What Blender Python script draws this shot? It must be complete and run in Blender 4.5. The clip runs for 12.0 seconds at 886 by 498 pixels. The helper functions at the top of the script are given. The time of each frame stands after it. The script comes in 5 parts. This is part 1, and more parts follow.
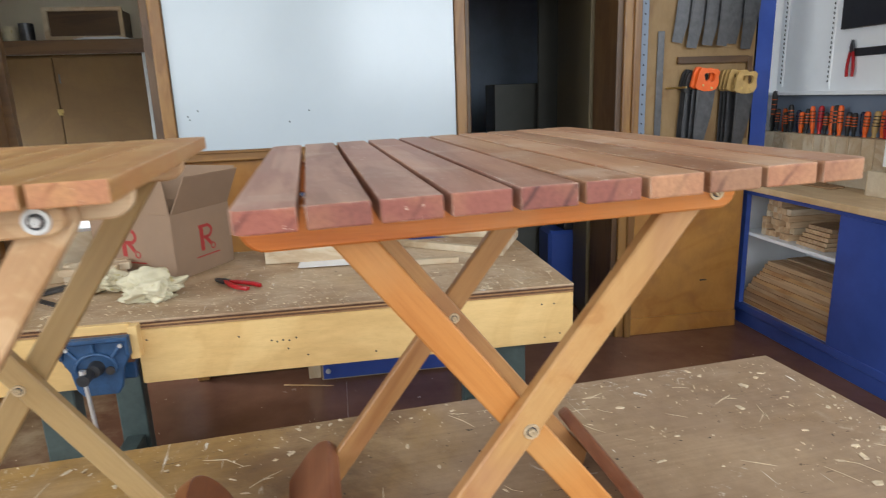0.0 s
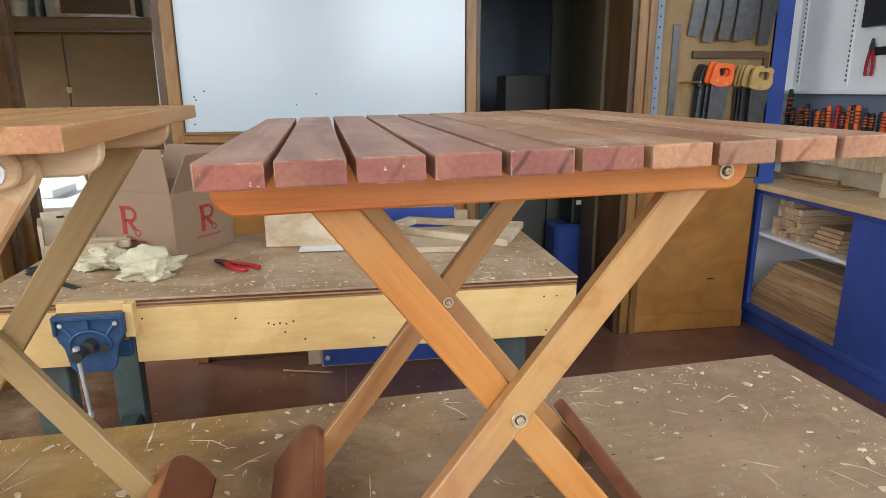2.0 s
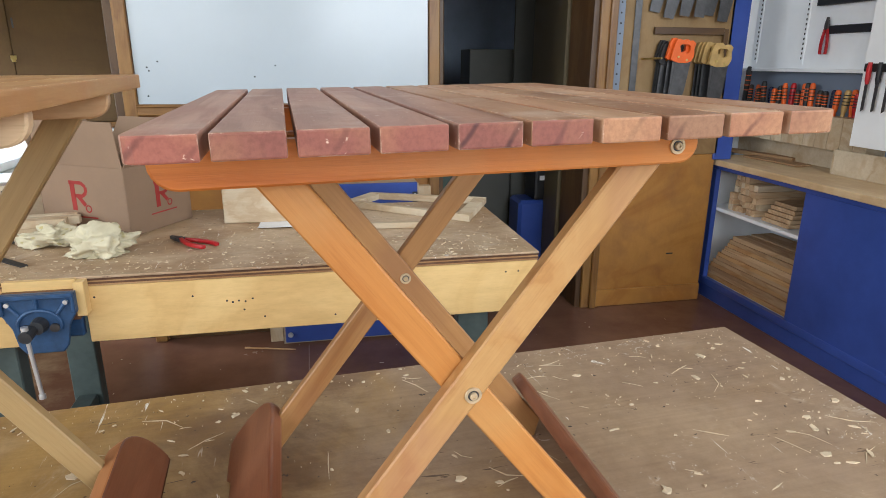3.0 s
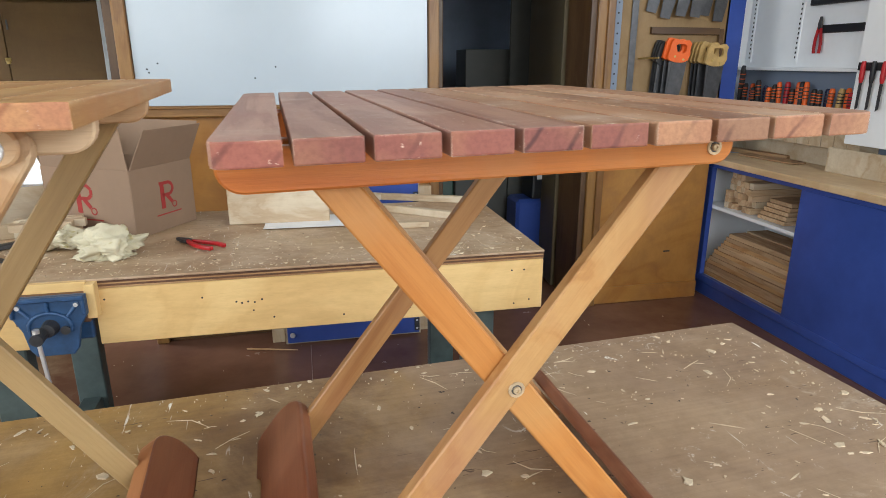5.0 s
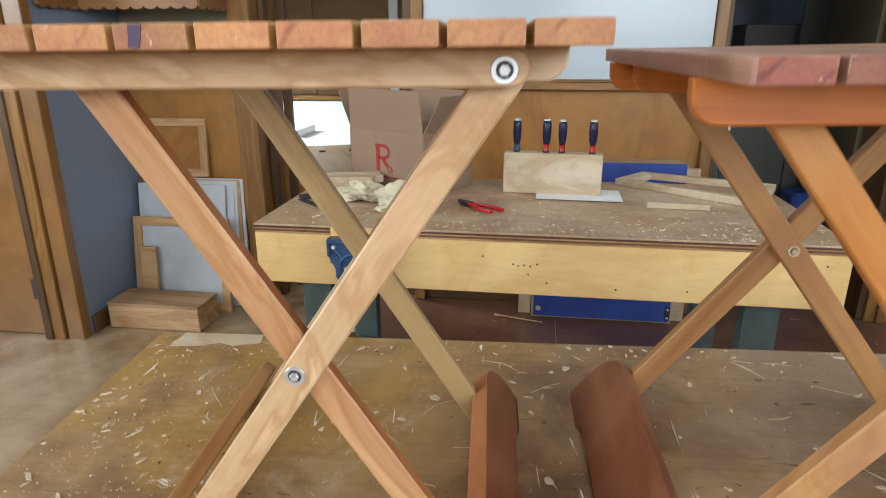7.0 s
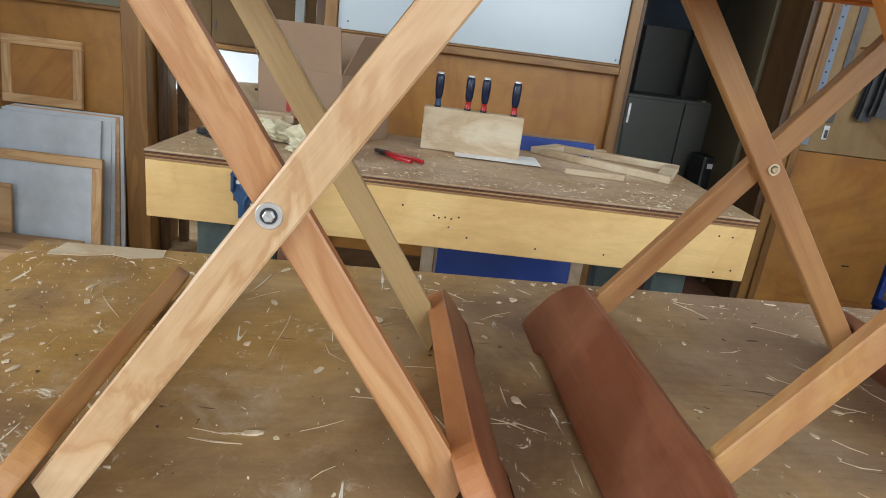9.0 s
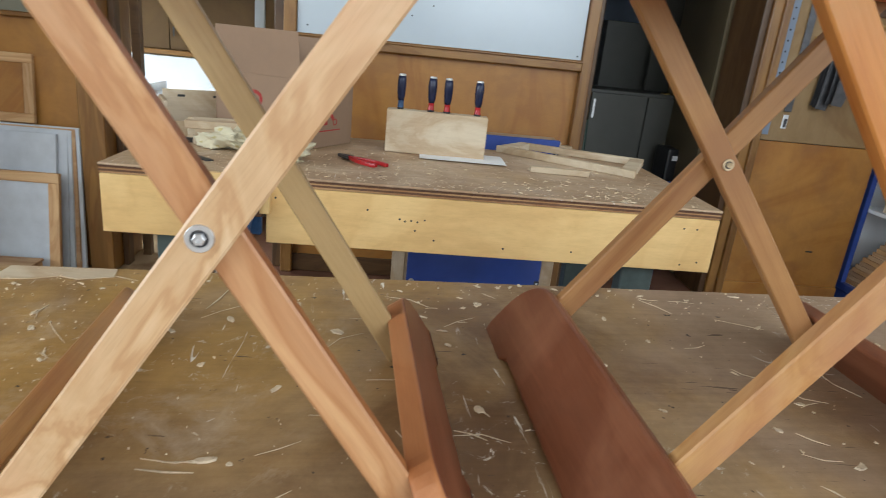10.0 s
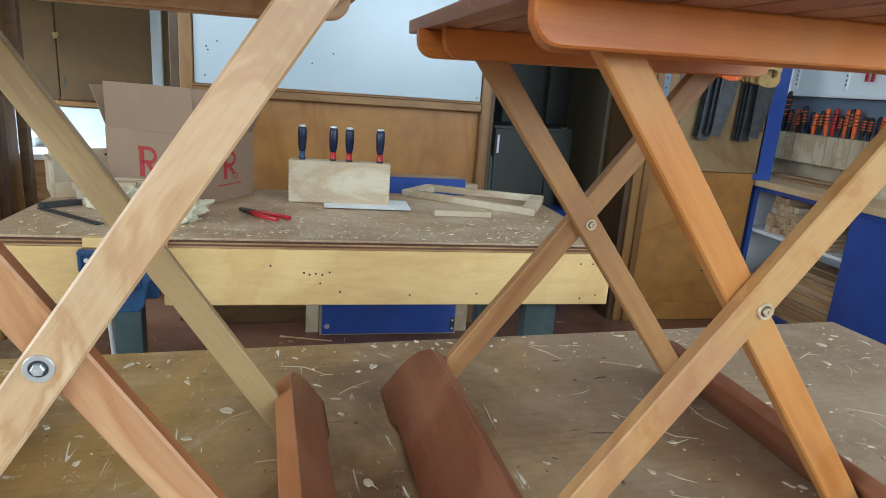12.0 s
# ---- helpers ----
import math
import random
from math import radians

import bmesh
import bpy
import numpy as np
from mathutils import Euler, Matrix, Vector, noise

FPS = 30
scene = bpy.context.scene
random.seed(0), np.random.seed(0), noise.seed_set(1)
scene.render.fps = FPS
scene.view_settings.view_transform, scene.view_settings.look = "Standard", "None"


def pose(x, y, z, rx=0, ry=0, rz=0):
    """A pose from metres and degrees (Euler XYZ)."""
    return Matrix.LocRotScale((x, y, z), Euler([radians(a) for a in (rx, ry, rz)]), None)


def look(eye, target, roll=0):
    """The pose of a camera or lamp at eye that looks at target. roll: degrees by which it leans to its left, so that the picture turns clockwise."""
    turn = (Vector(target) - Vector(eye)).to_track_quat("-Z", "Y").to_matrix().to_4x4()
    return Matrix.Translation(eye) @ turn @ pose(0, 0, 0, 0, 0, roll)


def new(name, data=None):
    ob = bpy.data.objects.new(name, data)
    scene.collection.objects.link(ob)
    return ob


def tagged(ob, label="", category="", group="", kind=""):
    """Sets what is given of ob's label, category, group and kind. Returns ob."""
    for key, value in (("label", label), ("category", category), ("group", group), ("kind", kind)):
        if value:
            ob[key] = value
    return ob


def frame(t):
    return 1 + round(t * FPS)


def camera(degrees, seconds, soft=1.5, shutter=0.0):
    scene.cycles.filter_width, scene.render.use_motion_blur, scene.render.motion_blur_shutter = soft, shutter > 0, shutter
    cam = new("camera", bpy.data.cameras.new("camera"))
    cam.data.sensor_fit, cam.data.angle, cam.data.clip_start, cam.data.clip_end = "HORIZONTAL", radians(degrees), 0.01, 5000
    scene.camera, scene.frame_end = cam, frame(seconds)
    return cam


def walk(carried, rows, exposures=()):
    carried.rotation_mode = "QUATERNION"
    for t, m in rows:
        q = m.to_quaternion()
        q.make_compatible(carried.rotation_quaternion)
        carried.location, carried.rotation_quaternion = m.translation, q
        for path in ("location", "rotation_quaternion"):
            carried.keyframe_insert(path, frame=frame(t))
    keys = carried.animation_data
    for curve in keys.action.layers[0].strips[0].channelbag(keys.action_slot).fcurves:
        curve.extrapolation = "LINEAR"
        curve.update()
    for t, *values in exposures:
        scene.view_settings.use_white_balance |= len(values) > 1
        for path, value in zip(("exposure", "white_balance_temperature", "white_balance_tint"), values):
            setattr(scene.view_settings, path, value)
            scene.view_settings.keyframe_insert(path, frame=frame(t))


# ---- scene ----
cam = camera(70.7, 12.0, soft=0.6, shutter=0.4)
PATH = [
    (0, (0.0822, 0.1281, 1.3803), (0.3950, 2.0495, 0.9031), -2.02),
    (0.5, (0.1352, 0.1643, 1.3596), (0.5039, 2.0529, 0.8279), -1.83),
    (1, (0.1149, 0.1676, 1.3546), (0.4289, 2.0742, 0.8286), -1.42),
    (1.5, (0.1052, 0.1512, 1.3562), (0.4178, 2.0618, 0.8519), -0.47),
    (2, (0.1024, 0.1535, 1.3568), (0.3896, 2.0689, 0.8585), -0.34),
    (2.5, (0.103, 0.158, 1.359), (0.421, 2.067, 0.852), -0.0),
    (3, (0.1152, 0.1594, 1.3546), (0.5072, 2.0388, 0.7803), 0.34),
    (5, (0.066, 0.153, 1.359), (0.484, 2.022, 0.785), 0.1),
    (5.5, (0.0097, 0.1547, 1.3641), (0.1212, 2.0712, 0.8006), -1.21),
    (6, (-0.0480, 0.1417, 1.3675), (-0.2602, 2.0572, 0.8254), -0.66),
    (6.5, (-0.084, 0.14, 1.361), (-0.375, 2.041, 0.81), 0.2),
    (7, (-0.1033, 0.1472, 1.3228), (-0.3730, 2.0268, 0.6998), -0.04),
    (7.5, (-0.148, 0.172, 1.23), (-0.217, 2.075, 0.618), 3.9),
    (9.5, (-0.204, 0.208, 1.174), (-0.076, 2.1, 0.537), 6.9),
    (10, (-0.182, 0.219, 1.182), (0.005, 2.11, 0.557), 5.8),
    (10.5, (-0.149, 0.226, 1.193), (0.161, 2.108, 0.592), 5.1),
    (11, (-0.14, 0.223, 1.205), (0.227, 2.1, 0.622), 4.6),
    (11.5, (-0.14, 0.214, 1.224), (0.245, 2.102, 0.687), 3.8),
    (12, (-0.135, 0.205, 1.24), (0.287, 2.091, 0.728), 4.2),
]
walk(cam, [(t, look(eye, target, roll)) for t, eye, target, roll in PATH],
     [(0, 0.0, 6500, 11), (3, 0.02, 6500, 12), (5.5, 0.04, 6500, 11), (6.5, -0.08, 6480, 11), (7.5, -0.15, 6400, 9), (9.5, -0.2, 6380, 9), (10.5, -0.18, 6150, 8), (11, -0.18, 6000, 6), (12, -0.15, 5700, 2)])

# ---- light ----
world = bpy.data.worlds.new("daylight")
scene.world = world
world.use_nodes = True
wn = world.node_tree
sky = wn.nodes.new("ShaderNodeTexSky")
sky.sky_type, sky.sun_disc = "NISHITA", False
sky.sun_elevation, sky.sun_rotation = radians(40), radians(200)
wn.nodes["Background"].inputs["Strength"].default_value = 0.12
wn.links.new(sky.outputs["Color"], wn.nodes["Background"].inputs["Color"])


def window_light(name, place, target, wide, high, watts, colour=(0.84, 0.93, 1.0)):
    lamp = bpy.data.lights.new(name, "AREA")
    lamp.shape, lamp.size, lamp.size_y, lamp.energy, lamp.color = "RECTANGLE", wide, high, watts, colour
    ob = new(name, lamp)
    ob.matrix_world = look(place, target)
    return ob


SOUTH_Y, WEST_X, EAST_X, CEIL = -3.6, -5.2, 3.2, 3.5
window_light("south_window_light", (-2.2, SOUTH_Y + 0.05, 2.35), (-2.2, -1.0, 1.5), 2.6, 1.7, 66)
window_light("south_window_light", (1.4, SOUTH_Y + 0.05, 2.35), (1.4, -1.0, 1.5), 2.2, 1.7, 118)
window_light("west_window_light", (WEST_X + 0.05, -0.4, 2.3), (-3.0, -0.4, 1.6), 2.6, 1.7, 185)
window_light("east_window_light", (EAST_X - 0.05, -0.9, 2.45), (1.2, -0.4, 1.4), 2.4, 1.4, 80)
store_day = window_light("store_window_light", (-3.12, 4.2, 1.6), (-2.0, 4.1, 0.73), 0.9, 0.7, 30)
store_day.data.spread = radians(75)


# ---- materials ----
def nodes(name):
    m = bpy.data.materials.new(name)
    m.use_nodes = True
    t = m.node_tree
    return m, t, t.nodes["Principled BSDF"]


def node(t, kind, **inputs):
    n = t.nodes.new(kind)
    for key, value in inputs.items():
        n.inputs[key.replace("_", " ")].default_value = value
    return n


def ramp(t, stops):
    n = t.nodes.new("ShaderNodeValToRGB")
    e = n.color_ramp.elements
    while len(e) < len(stops):
        e.new(0.5)
    for el, (p, c) in zip(e, stops):
        el.position, el.color = p, (*c, 1)
    return n


def mixed(t, kind, fac, a, b):
    n = t.nodes.new("ShaderNodeMix")
    n.data_type, n.blend_type = "RGBA", kind
    for sock, v in ((0, fac), (6, a), (7, b)):
        if isinstance(v, (int, float)):
            n.inputs[sock].default_value = v
        elif isinstance(v, tuple):
            n.inputs[sock].default_value = (*v, 1)
        else:
            t.links.new(v, n.inputs[sock])
    return n.outputs[2]


def shifted(t, scale):
    """Object coordinates, moved by the object's own random number, then scaled."""
    co = t.nodes.new("ShaderNodeTexCoord")
    info = t.nodes.new("ShaderNodeObjectInfo")
    off = node(t, "ShaderNodeVectorMath")
    off.operation = "MULTIPLY_ADD"
    comb = t.nodes.new("ShaderNodeCombineXYZ")
    for s in range(3):
        t.links.new(info.outputs["Random"], comb.inputs[s])
    t.links.new(comb.outputs[0], off.inputs[0])
    off.inputs[1].default_value = (7.3, 5.1, 3.7)
    t.links.new(co.outputs["Object"], off.inputs[2])
    mp = node(t, "ShaderNodeMapping", Scale=scale)
    t.links.new(off.outputs[0], mp.inputs["Vector"])
    return off.outputs[0], mp.outputs[0], info.outputs["Random"]


def edge_worn_glint(t, col, raw, pale):
    """Rubbed, splintered arrises plus the chamfer's highlight, painted pale in broken lengths."""
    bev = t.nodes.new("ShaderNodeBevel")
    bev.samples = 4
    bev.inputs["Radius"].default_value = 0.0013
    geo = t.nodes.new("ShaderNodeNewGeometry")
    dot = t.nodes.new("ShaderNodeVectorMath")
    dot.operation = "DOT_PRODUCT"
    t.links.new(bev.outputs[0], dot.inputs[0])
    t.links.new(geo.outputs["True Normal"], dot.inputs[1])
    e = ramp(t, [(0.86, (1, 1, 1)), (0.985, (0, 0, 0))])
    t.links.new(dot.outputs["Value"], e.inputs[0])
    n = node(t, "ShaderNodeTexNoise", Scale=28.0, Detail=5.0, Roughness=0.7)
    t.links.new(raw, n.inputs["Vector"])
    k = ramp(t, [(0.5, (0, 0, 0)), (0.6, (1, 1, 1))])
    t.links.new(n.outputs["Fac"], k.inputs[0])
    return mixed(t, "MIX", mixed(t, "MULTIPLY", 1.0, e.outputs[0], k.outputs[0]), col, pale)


def wood(name, dark, light, rough=0.45, grain=26.0, blotch=None, vary=0.25, bump=0.15, coat=0.0, dust=0.0, figure=0.6, worn=None, lines=24.0, swirl=1.5):
    """Sawn timber with its length along the mesh's own X axis."""
    m, t, p = nodes(name)
    raw, vec, rnd = shifted(t, (swirl, grain * 0.42, grain * 0.42))
    # broad growth bands, drawn out along the board and bent round a few knots
    n1 = node(t, "ShaderNodeTexNoise", Scale=1.0, Detail=5.0, Roughness=0.55, Distortion=1.6)
    t.links.new(vec, n1.inputs["Vector"])
    wave = t.nodes.new("ShaderNodeMath")
    wave.operation = "SINE"
    mul = t.nodes.new("ShaderNodeMath")
    mul.operation = "MULTIPLY"
    mul.inputs[1].default_value = lines
    t.links.new(n1.outputs["Fac"], mul.inputs[0])
    t.links.new(mul.outputs[0], wave.inputs[0])
    bands = node(t, "ShaderNodeMapRange", From_Min=-1.0, From_Max=1.0, To_Min=0.0, To_Max=1.0)
    t.links.new(wave.outputs[0], bands.inputs["Value"])
    mp2 = node(t, "ShaderNodeMapping", Scale=(7.0, grain * 9, grain * 9))
    t.links.new(raw, mp2.inputs["Vector"])
    n2 = node(t, "ShaderNodeTexNoise", Scale=1.0, Detail=4.0, Roughness=0.75)
    t.links.new(mp2.outputs[0], n2.inputs["Vector"])
    r = ramp(t, [(0.3, dark), (0.7, light)])
    t.links.new(n1.outputs["Fac"], r.inputs[0])
    br0 = ramp(t, [(0.0, (0.74, 0.6, 0.48)), (0.12, (0.88, 0.8, 0.72)), (0.55, (1, 1, 1))])
    t.links.new(bands.outputs[0], br0.inputs[0])
    col = mixed(t, "MULTIPLY", figure, r.outputs[0], br0.outputs[0])
    fine = ramp(t, [(0.33, (0.74, 0.68, 0.62)), (0.58, (1, 1, 1))])
    t.links.new(n2.outputs["Fac"], fine.inputs[0])
    col = mixed(t, "MULTIPLY", 0.34, col, fine.outputs[0])
    mp3 = node(t, "ShaderNodeMapping", Scale=(30.0, 900.0, 900.0))
    t.links.new(raw, mp3.inputs["Vector"])
    n3 = node(t, "ShaderNodeTexNoise", Scale=1.0, Detail=2.0, Roughness=0.6)
    t.links.new(mp3.outputs[0], n3.inputs["Vector"])
    pores = ramp(t, [(0.58, (1, 1, 1)), (0.72, (0.62, 0.5, 0.42))])
    t.links.new(n3.outputs["Fac"], pores.inputs[0])
    col = mixed(t, "MULTIPLY", 0.22, col, pores.outputs[0])
    big = node(t, "ShaderNodeTexNoise", Scale=6.0, Detail=4.0, Roughness=0.6, Distortion=0.4)
    t.links.new(raw, big.inputs["Vector"])
    if blotch:
        br = ramp(t, [(0.46, (0, 0, 0)), (0.68, (1, 1, 1))])
        t.links.new(big.outputs["Fac"], br.inputs[0])
        col = mixed(t, "MIX", br.outputs[0], col, mixed(t, "MIX", 0.6, col, blotch))
    vr = ramp(t, [(0.0, (1 - vary, 1 - vary * 1.1, 1 - vary * 1.15)), (1.0, (1 + vary * 0.4, 1 + vary * 0.4, 1 + vary * 0.4))])
    t.links.new(rnd, vr.inputs[0])
    col = mixed(t, "MULTIPLY", 1.0, col, vr.outputs[0])
    if dust:
        sp = node(t, "ShaderNodeTexNoise", Scale=120.0, Detail=3.0, Roughness=0.7)
        t.links.new(raw, sp.inputs["Vector"])
        smear = node(t, "ShaderNodeTexNoise", Scale=9.0, Detail=5.0, Roughness=0.7)
        t.links.new(raw, smear.inputs["Vector"])
        d1 = ramp(t, [(0.55, (0, 0, 0)), (0.8, (1, 1, 1))])
        d2 = ramp(t, [(0.66, (0, 0, 0)), (0.70, (1, 1, 1))])
        t.links.new(smear.outputs["Fac"], d1.inputs[0])
        t.links.new(sp.outputs["Fac"], d2.inputs[0])
        col = mixed(t, "MIX", mixed(t, "MULTIPLY", 1.0, d1.outputs[0], (dust,) * 3), col, (0.62, 0.5, 0.42))
        col = mixed(t, "MIX", mixed(t, "MULTIPLY", 1.0, d2.outputs[0], (dust,) * 3), col, (0.72, 0.64, 0.55))
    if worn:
        col = edge_worn_glint(t, col, raw, worn)
    t.links.new(col, p.inputs["Base Color"])
    rr = node(t, "ShaderNodeMapRange", To_Min=rough - 0.1, To_Max=rough + 0.15)
    t.links.new(big.outputs["Fac"], rr.inputs["Value"])
    t.links.new(rr.outputs[0], p.inputs["Roughness"])
    p.inputs["Coat Weight"].default_value = coat
    p.inputs["Coat Roughness"].default_value = 0.3
    b = node(t, "ShaderNodeBump", Strength=bump, Distance=0.002)
    t.links.new(n2.outputs["Fac"], b.inputs["Height"])
    t.links.new(b.outputs[0], p.inputs["Normal"])
    return m


def end_grain(name, dark, light, blotch, worn=None):
    """Growth rings across a sawn end."""
    m, t, p = nodes(name)
    raw, vec, rnd = shifted(t, (0.0, 1.0, 1.0))
    w = t.nodes.new("ShaderNodeTexWave")
    w.wave_type, w.rings_direction = "RINGS", "X"
    w.inputs["Scale"].default_value, w.inputs["Distortion"].default_value = 12.0, 3.5
    w.inputs["Detail"].default_value = 2.0
    t.links.new(vec, w.inputs["Vector"])
    hide = node(t, "ShaderNodeTexNoise", Scale=17.0, Detail=2.0)
    t.links.new(raw, hide.inputs["Vector"])
    keep = ramp(t, [(0.42, (1, 1, 1)), (0.6, (0, 0, 0))])
    t.links.new(hide.outputs["Fac"], keep.inputs[0])
    lines = ramp(t, [(0.0, (0, 0, 0)), (0.09, (1, 1, 1))])
    t.links.new(w.outputs["Fac"], lines.inputs[0])
    r = ramp(t, [(0.0, dark), (1.0, light)])
    t.links.new(mixed(t, "MIX", keep.outputs[0], lines.outputs[0], (1, 1, 1)), r.inputs[0])
    n = node(t, "ShaderNodeTexNoise", Scale=22.0, Detail=4.0)
    t.links.new(raw, n.inputs["Vector"])
    br = ramp(t, [(0.42, (0, 0, 0)), (0.62, (1, 1, 1))])
    t.links.new(n.outputs["Fac"], br.inputs[0])
    col = mixed(t, "MIX", br.outputs[0], r.outputs[0], mixed(t, "MIX", 0.6, r.outputs[0], blotch))
    vr = ramp(t, [(0.0, (0.72, 0.7, 0.72)), (1.0, (1.1, 1.05, 1.0))])
    t.links.new(rnd, vr.inputs[0])
    fl = node(t, "ShaderNodeTexNoise", Scale=260.0, Detail=3.0, Roughness=0.7)
    t.links.new(raw, fl.inputs["Vector"])
    fr_ = ramp(t, [(0.35, (0.72, 0.66, 0.64)), (0.6, (1.06, 1.04, 1.02))])
    t.links.new(fl.outputs["Fac"], fr_.inputs[0])
    col = mixed(t, "MULTIPLY", 0.6, mixed(t, "MULTIPLY", 1.0, col, vr.outputs[0]), fr_.outputs[0])
    nick = node(t, "ShaderNodeTexNoise", Scale=75.0, Detail=4.0, Roughness=0.75, Distortion=1.0)
    t.links.new(raw, nick.inputs["Vector"])
    nk = ramp(t, [(0.66, (0, 0, 0)), (0.69, (1, 1, 1))])
    t.links.new(nick.outputs["Fac"], nk.inputs[0])
    col = mixed(t, "MIX", nk.outputs[0], col, (0.66, 0.45, 0.34))
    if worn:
        col = edge_worn_glint(t, col, raw, worn)
    t.links.new(col, p.inputs["Base Color"])
    p.inputs["Roughness"].default_value = 0.6
    b = node(t, "ShaderNodeBump", Strength=0.2, Distance=0.002)
    t.links.new(n.outputs["Fac"], b.inputs["Height"])
    t.links.new(b.outputs[0], p.inputs["Normal"])
    return m


def plain(name, colour, rough=0.5, metal=0.0, vary=0.12, scale=9.0, bump=0.05, coat=0.0):
    """Paint, plastic or metal with slight mottling."""
    m, t, p = nodes(name)
    co = t.nodes.new("ShaderNodeTexCoord")
    n = node(t, "ShaderNodeTexNoise", Scale=scale, Detail=6.0, Roughness=0.65)
    t.links.new(co.outputs["Object"], n.inputs["Vector"])
    lo, hi = [max(0, c * (1 - vary)) for c in colour], [min(1, c * (1 + vary)) for c in colour]
    r = ramp(t, [(0.3, tuple(lo)), (0.7, tuple(hi))])
    t.links.new(n.outputs["Fac"], r.inputs[0])
    t.links.new(r.outputs[0], p.inputs["Base Color"])
    p.inputs["Metallic"].default_value = metal
    rr = node(t, "ShaderNodeMapRange", To_Min=max(0.03, rough - 0.08), To_Max=rough + 0.1)
    t.links.new(n.outputs["Fac"], rr.inputs["Value"])
    t.links.new(rr.outputs[0], p.inputs["Roughness"])
    p.inputs["Coat Weight"].default_value = coat
    if bump:
        fine = node(t, "ShaderNodeTexNoise", Scale=scale * 14, Detail=2.0)
        t.links.new(co.outputs["Object"], fine.inputs["Vector"])
        b = node(t, "ShaderNodeBump", Strength=bump, Distance=0.002)
        t.links.new(fine.outputs["Fac"], b.inputs["Height"])
        t.links.new(b.outputs[0], p.inputs["Normal"])
    return m


def worktop(name, base, brown, amber, pale, white, dust_glare=None):
    """A scarred plywood bench top: glue, paint, scratches and dirt."""
    m, t, p = nodes(name)
    co = t.nodes.new("ShaderNodeTexCoord").outputs["Object"]

    def noise_of(scale, detail=5.0, rough=0.6, stretch=None, dist=0.0):
        n = node(t, "ShaderNodeTexNoise", Scale=scale, Detail=detail, Roughness=rough, Distortion=dist)
        if stretch:
            mp = node(t, "ShaderNodeMapping", Scale=stretch)
            t.links.new(co, mp.inputs["Vector"])
            t.links.new(mp.outputs[0], n.inputs["Vector"])
        else:
            t.links.new(co, n.inputs["Vector"])
        return n.outputs["Fac"]

    def band(fac, a, b, ca=(0, 0, 0), cb=(1, 1, 1)):
        r = ramp(t, [(a, ca), (b, cb)])
        t.links.new(fac, r.inputs[0])
        return r.outputs[0]

    col = band(noise_of(2.6, 7, 0.66, dist=1.2), 0.38, 0.6, brown, base)
    col = mixed(t, "MIX", band(noise_of(1.7, 5, 0.6, dist=0.8), 0.46, 0.6), col, mixed(t, "MIX", 0.75, col, amber))
    if dust_glare:
        # dust grey and the varnish's pale glare, both mixed into the colour towards one end
        sep = t.nodes.new("ShaderNodeSeparateXYZ")
        t.links.new(co, sep.inputs[0])
        along = node(t, "ShaderNodeMapRange", From_Min=0.65, From_Max=1.25, To_Min=-0.34, To_Max=0.3)
        t.links.new(sep.outputs["X"], along.inputs["Value"])
        add = t.nodes.new("ShaderNodeMath")
        t.links.new(along.outputs[0], add.inputs[0])
        t.links.new(noise_of(3.2, 6, 0.65, dist=1.0), add.inputs[1])
        col = mixed(t, "MIX", band(add.outputs[0], 0.35, 0.7, (0, 0, 0), (0.7, 0.7, 0.7)), col, dust_glare)
    col = mixed(t, "MULTIPLY", 0.5, col, band(noise_of(1.0, 4, 0.6, (5, 130, 1)), 0.3, 0.7, (0.75, 0.7, 0.66), (1.05, 1.02, 1.0)))
    col = mixed(t, "MIX", mixed(t, "MULTIPLY", 1.0, band(noise_of(6.0, 8, 0.72, dist=0.9), 0.54, 0.68), band(noise_of(1.1, 3), 0.46, 0.64)), col, pale)
    col = mixed(t, "MULTIPLY", 0.55, col, band(noise_of(18, 6, 0.75), 0.35, 0.6, (0.7, 0.66, 0.6), (1.04, 1.04, 1.04)))
    col = mixed(t, "MIX", mixed(t, "MULTIPLY", 1.0, band(noise_of(30, 6, 0.75, dist=1.6), 0.6, 0.65), band(noise_of(2.4, 4), 0.46, 0.58)), col, white)
    col = mixed(t, "MIX", mixed(t, "MULTIPLY", 1.0, band(noise_of(1.0, 3, 0.6, (60, 5, 1), 1.5), 0.66, 0.685), band(noise_of(4.6, 3), 0.5, 0.58)), col, white)
    col = mixed(t, "MIX", mixed(t, "MULTIPLY", 1.0, band(noise_of(1.0, 3, 0.6, (7, 70, 1), 1.8), 0.67, 0.69), band(noise_of(5.2, 3), 0.5, 0.58)), col, (0.12, 0.07, 0.04))
    col = mixed(t, "MIX", band(noise_of(55, 3, 0.6), 0.68, 0.72), col, (0.05, 0.03, 0.02))
    t.links.new(col, p.inputs["Base Color"])
    t.links.new(band(noise_of(6, 5), 0.3, 0.7, (0.38,) * 3, (0.66,) * 3), p.inputs["Roughness"])
    b = node(t, "ShaderNodeBump", Strength=0.3, Distance=0.003)
    t.links.new(noise_of(45, 6, 0.7), b.inputs["Height"])
    t.links.new(b.outputs[0], p.inputs["Normal"])
    return m


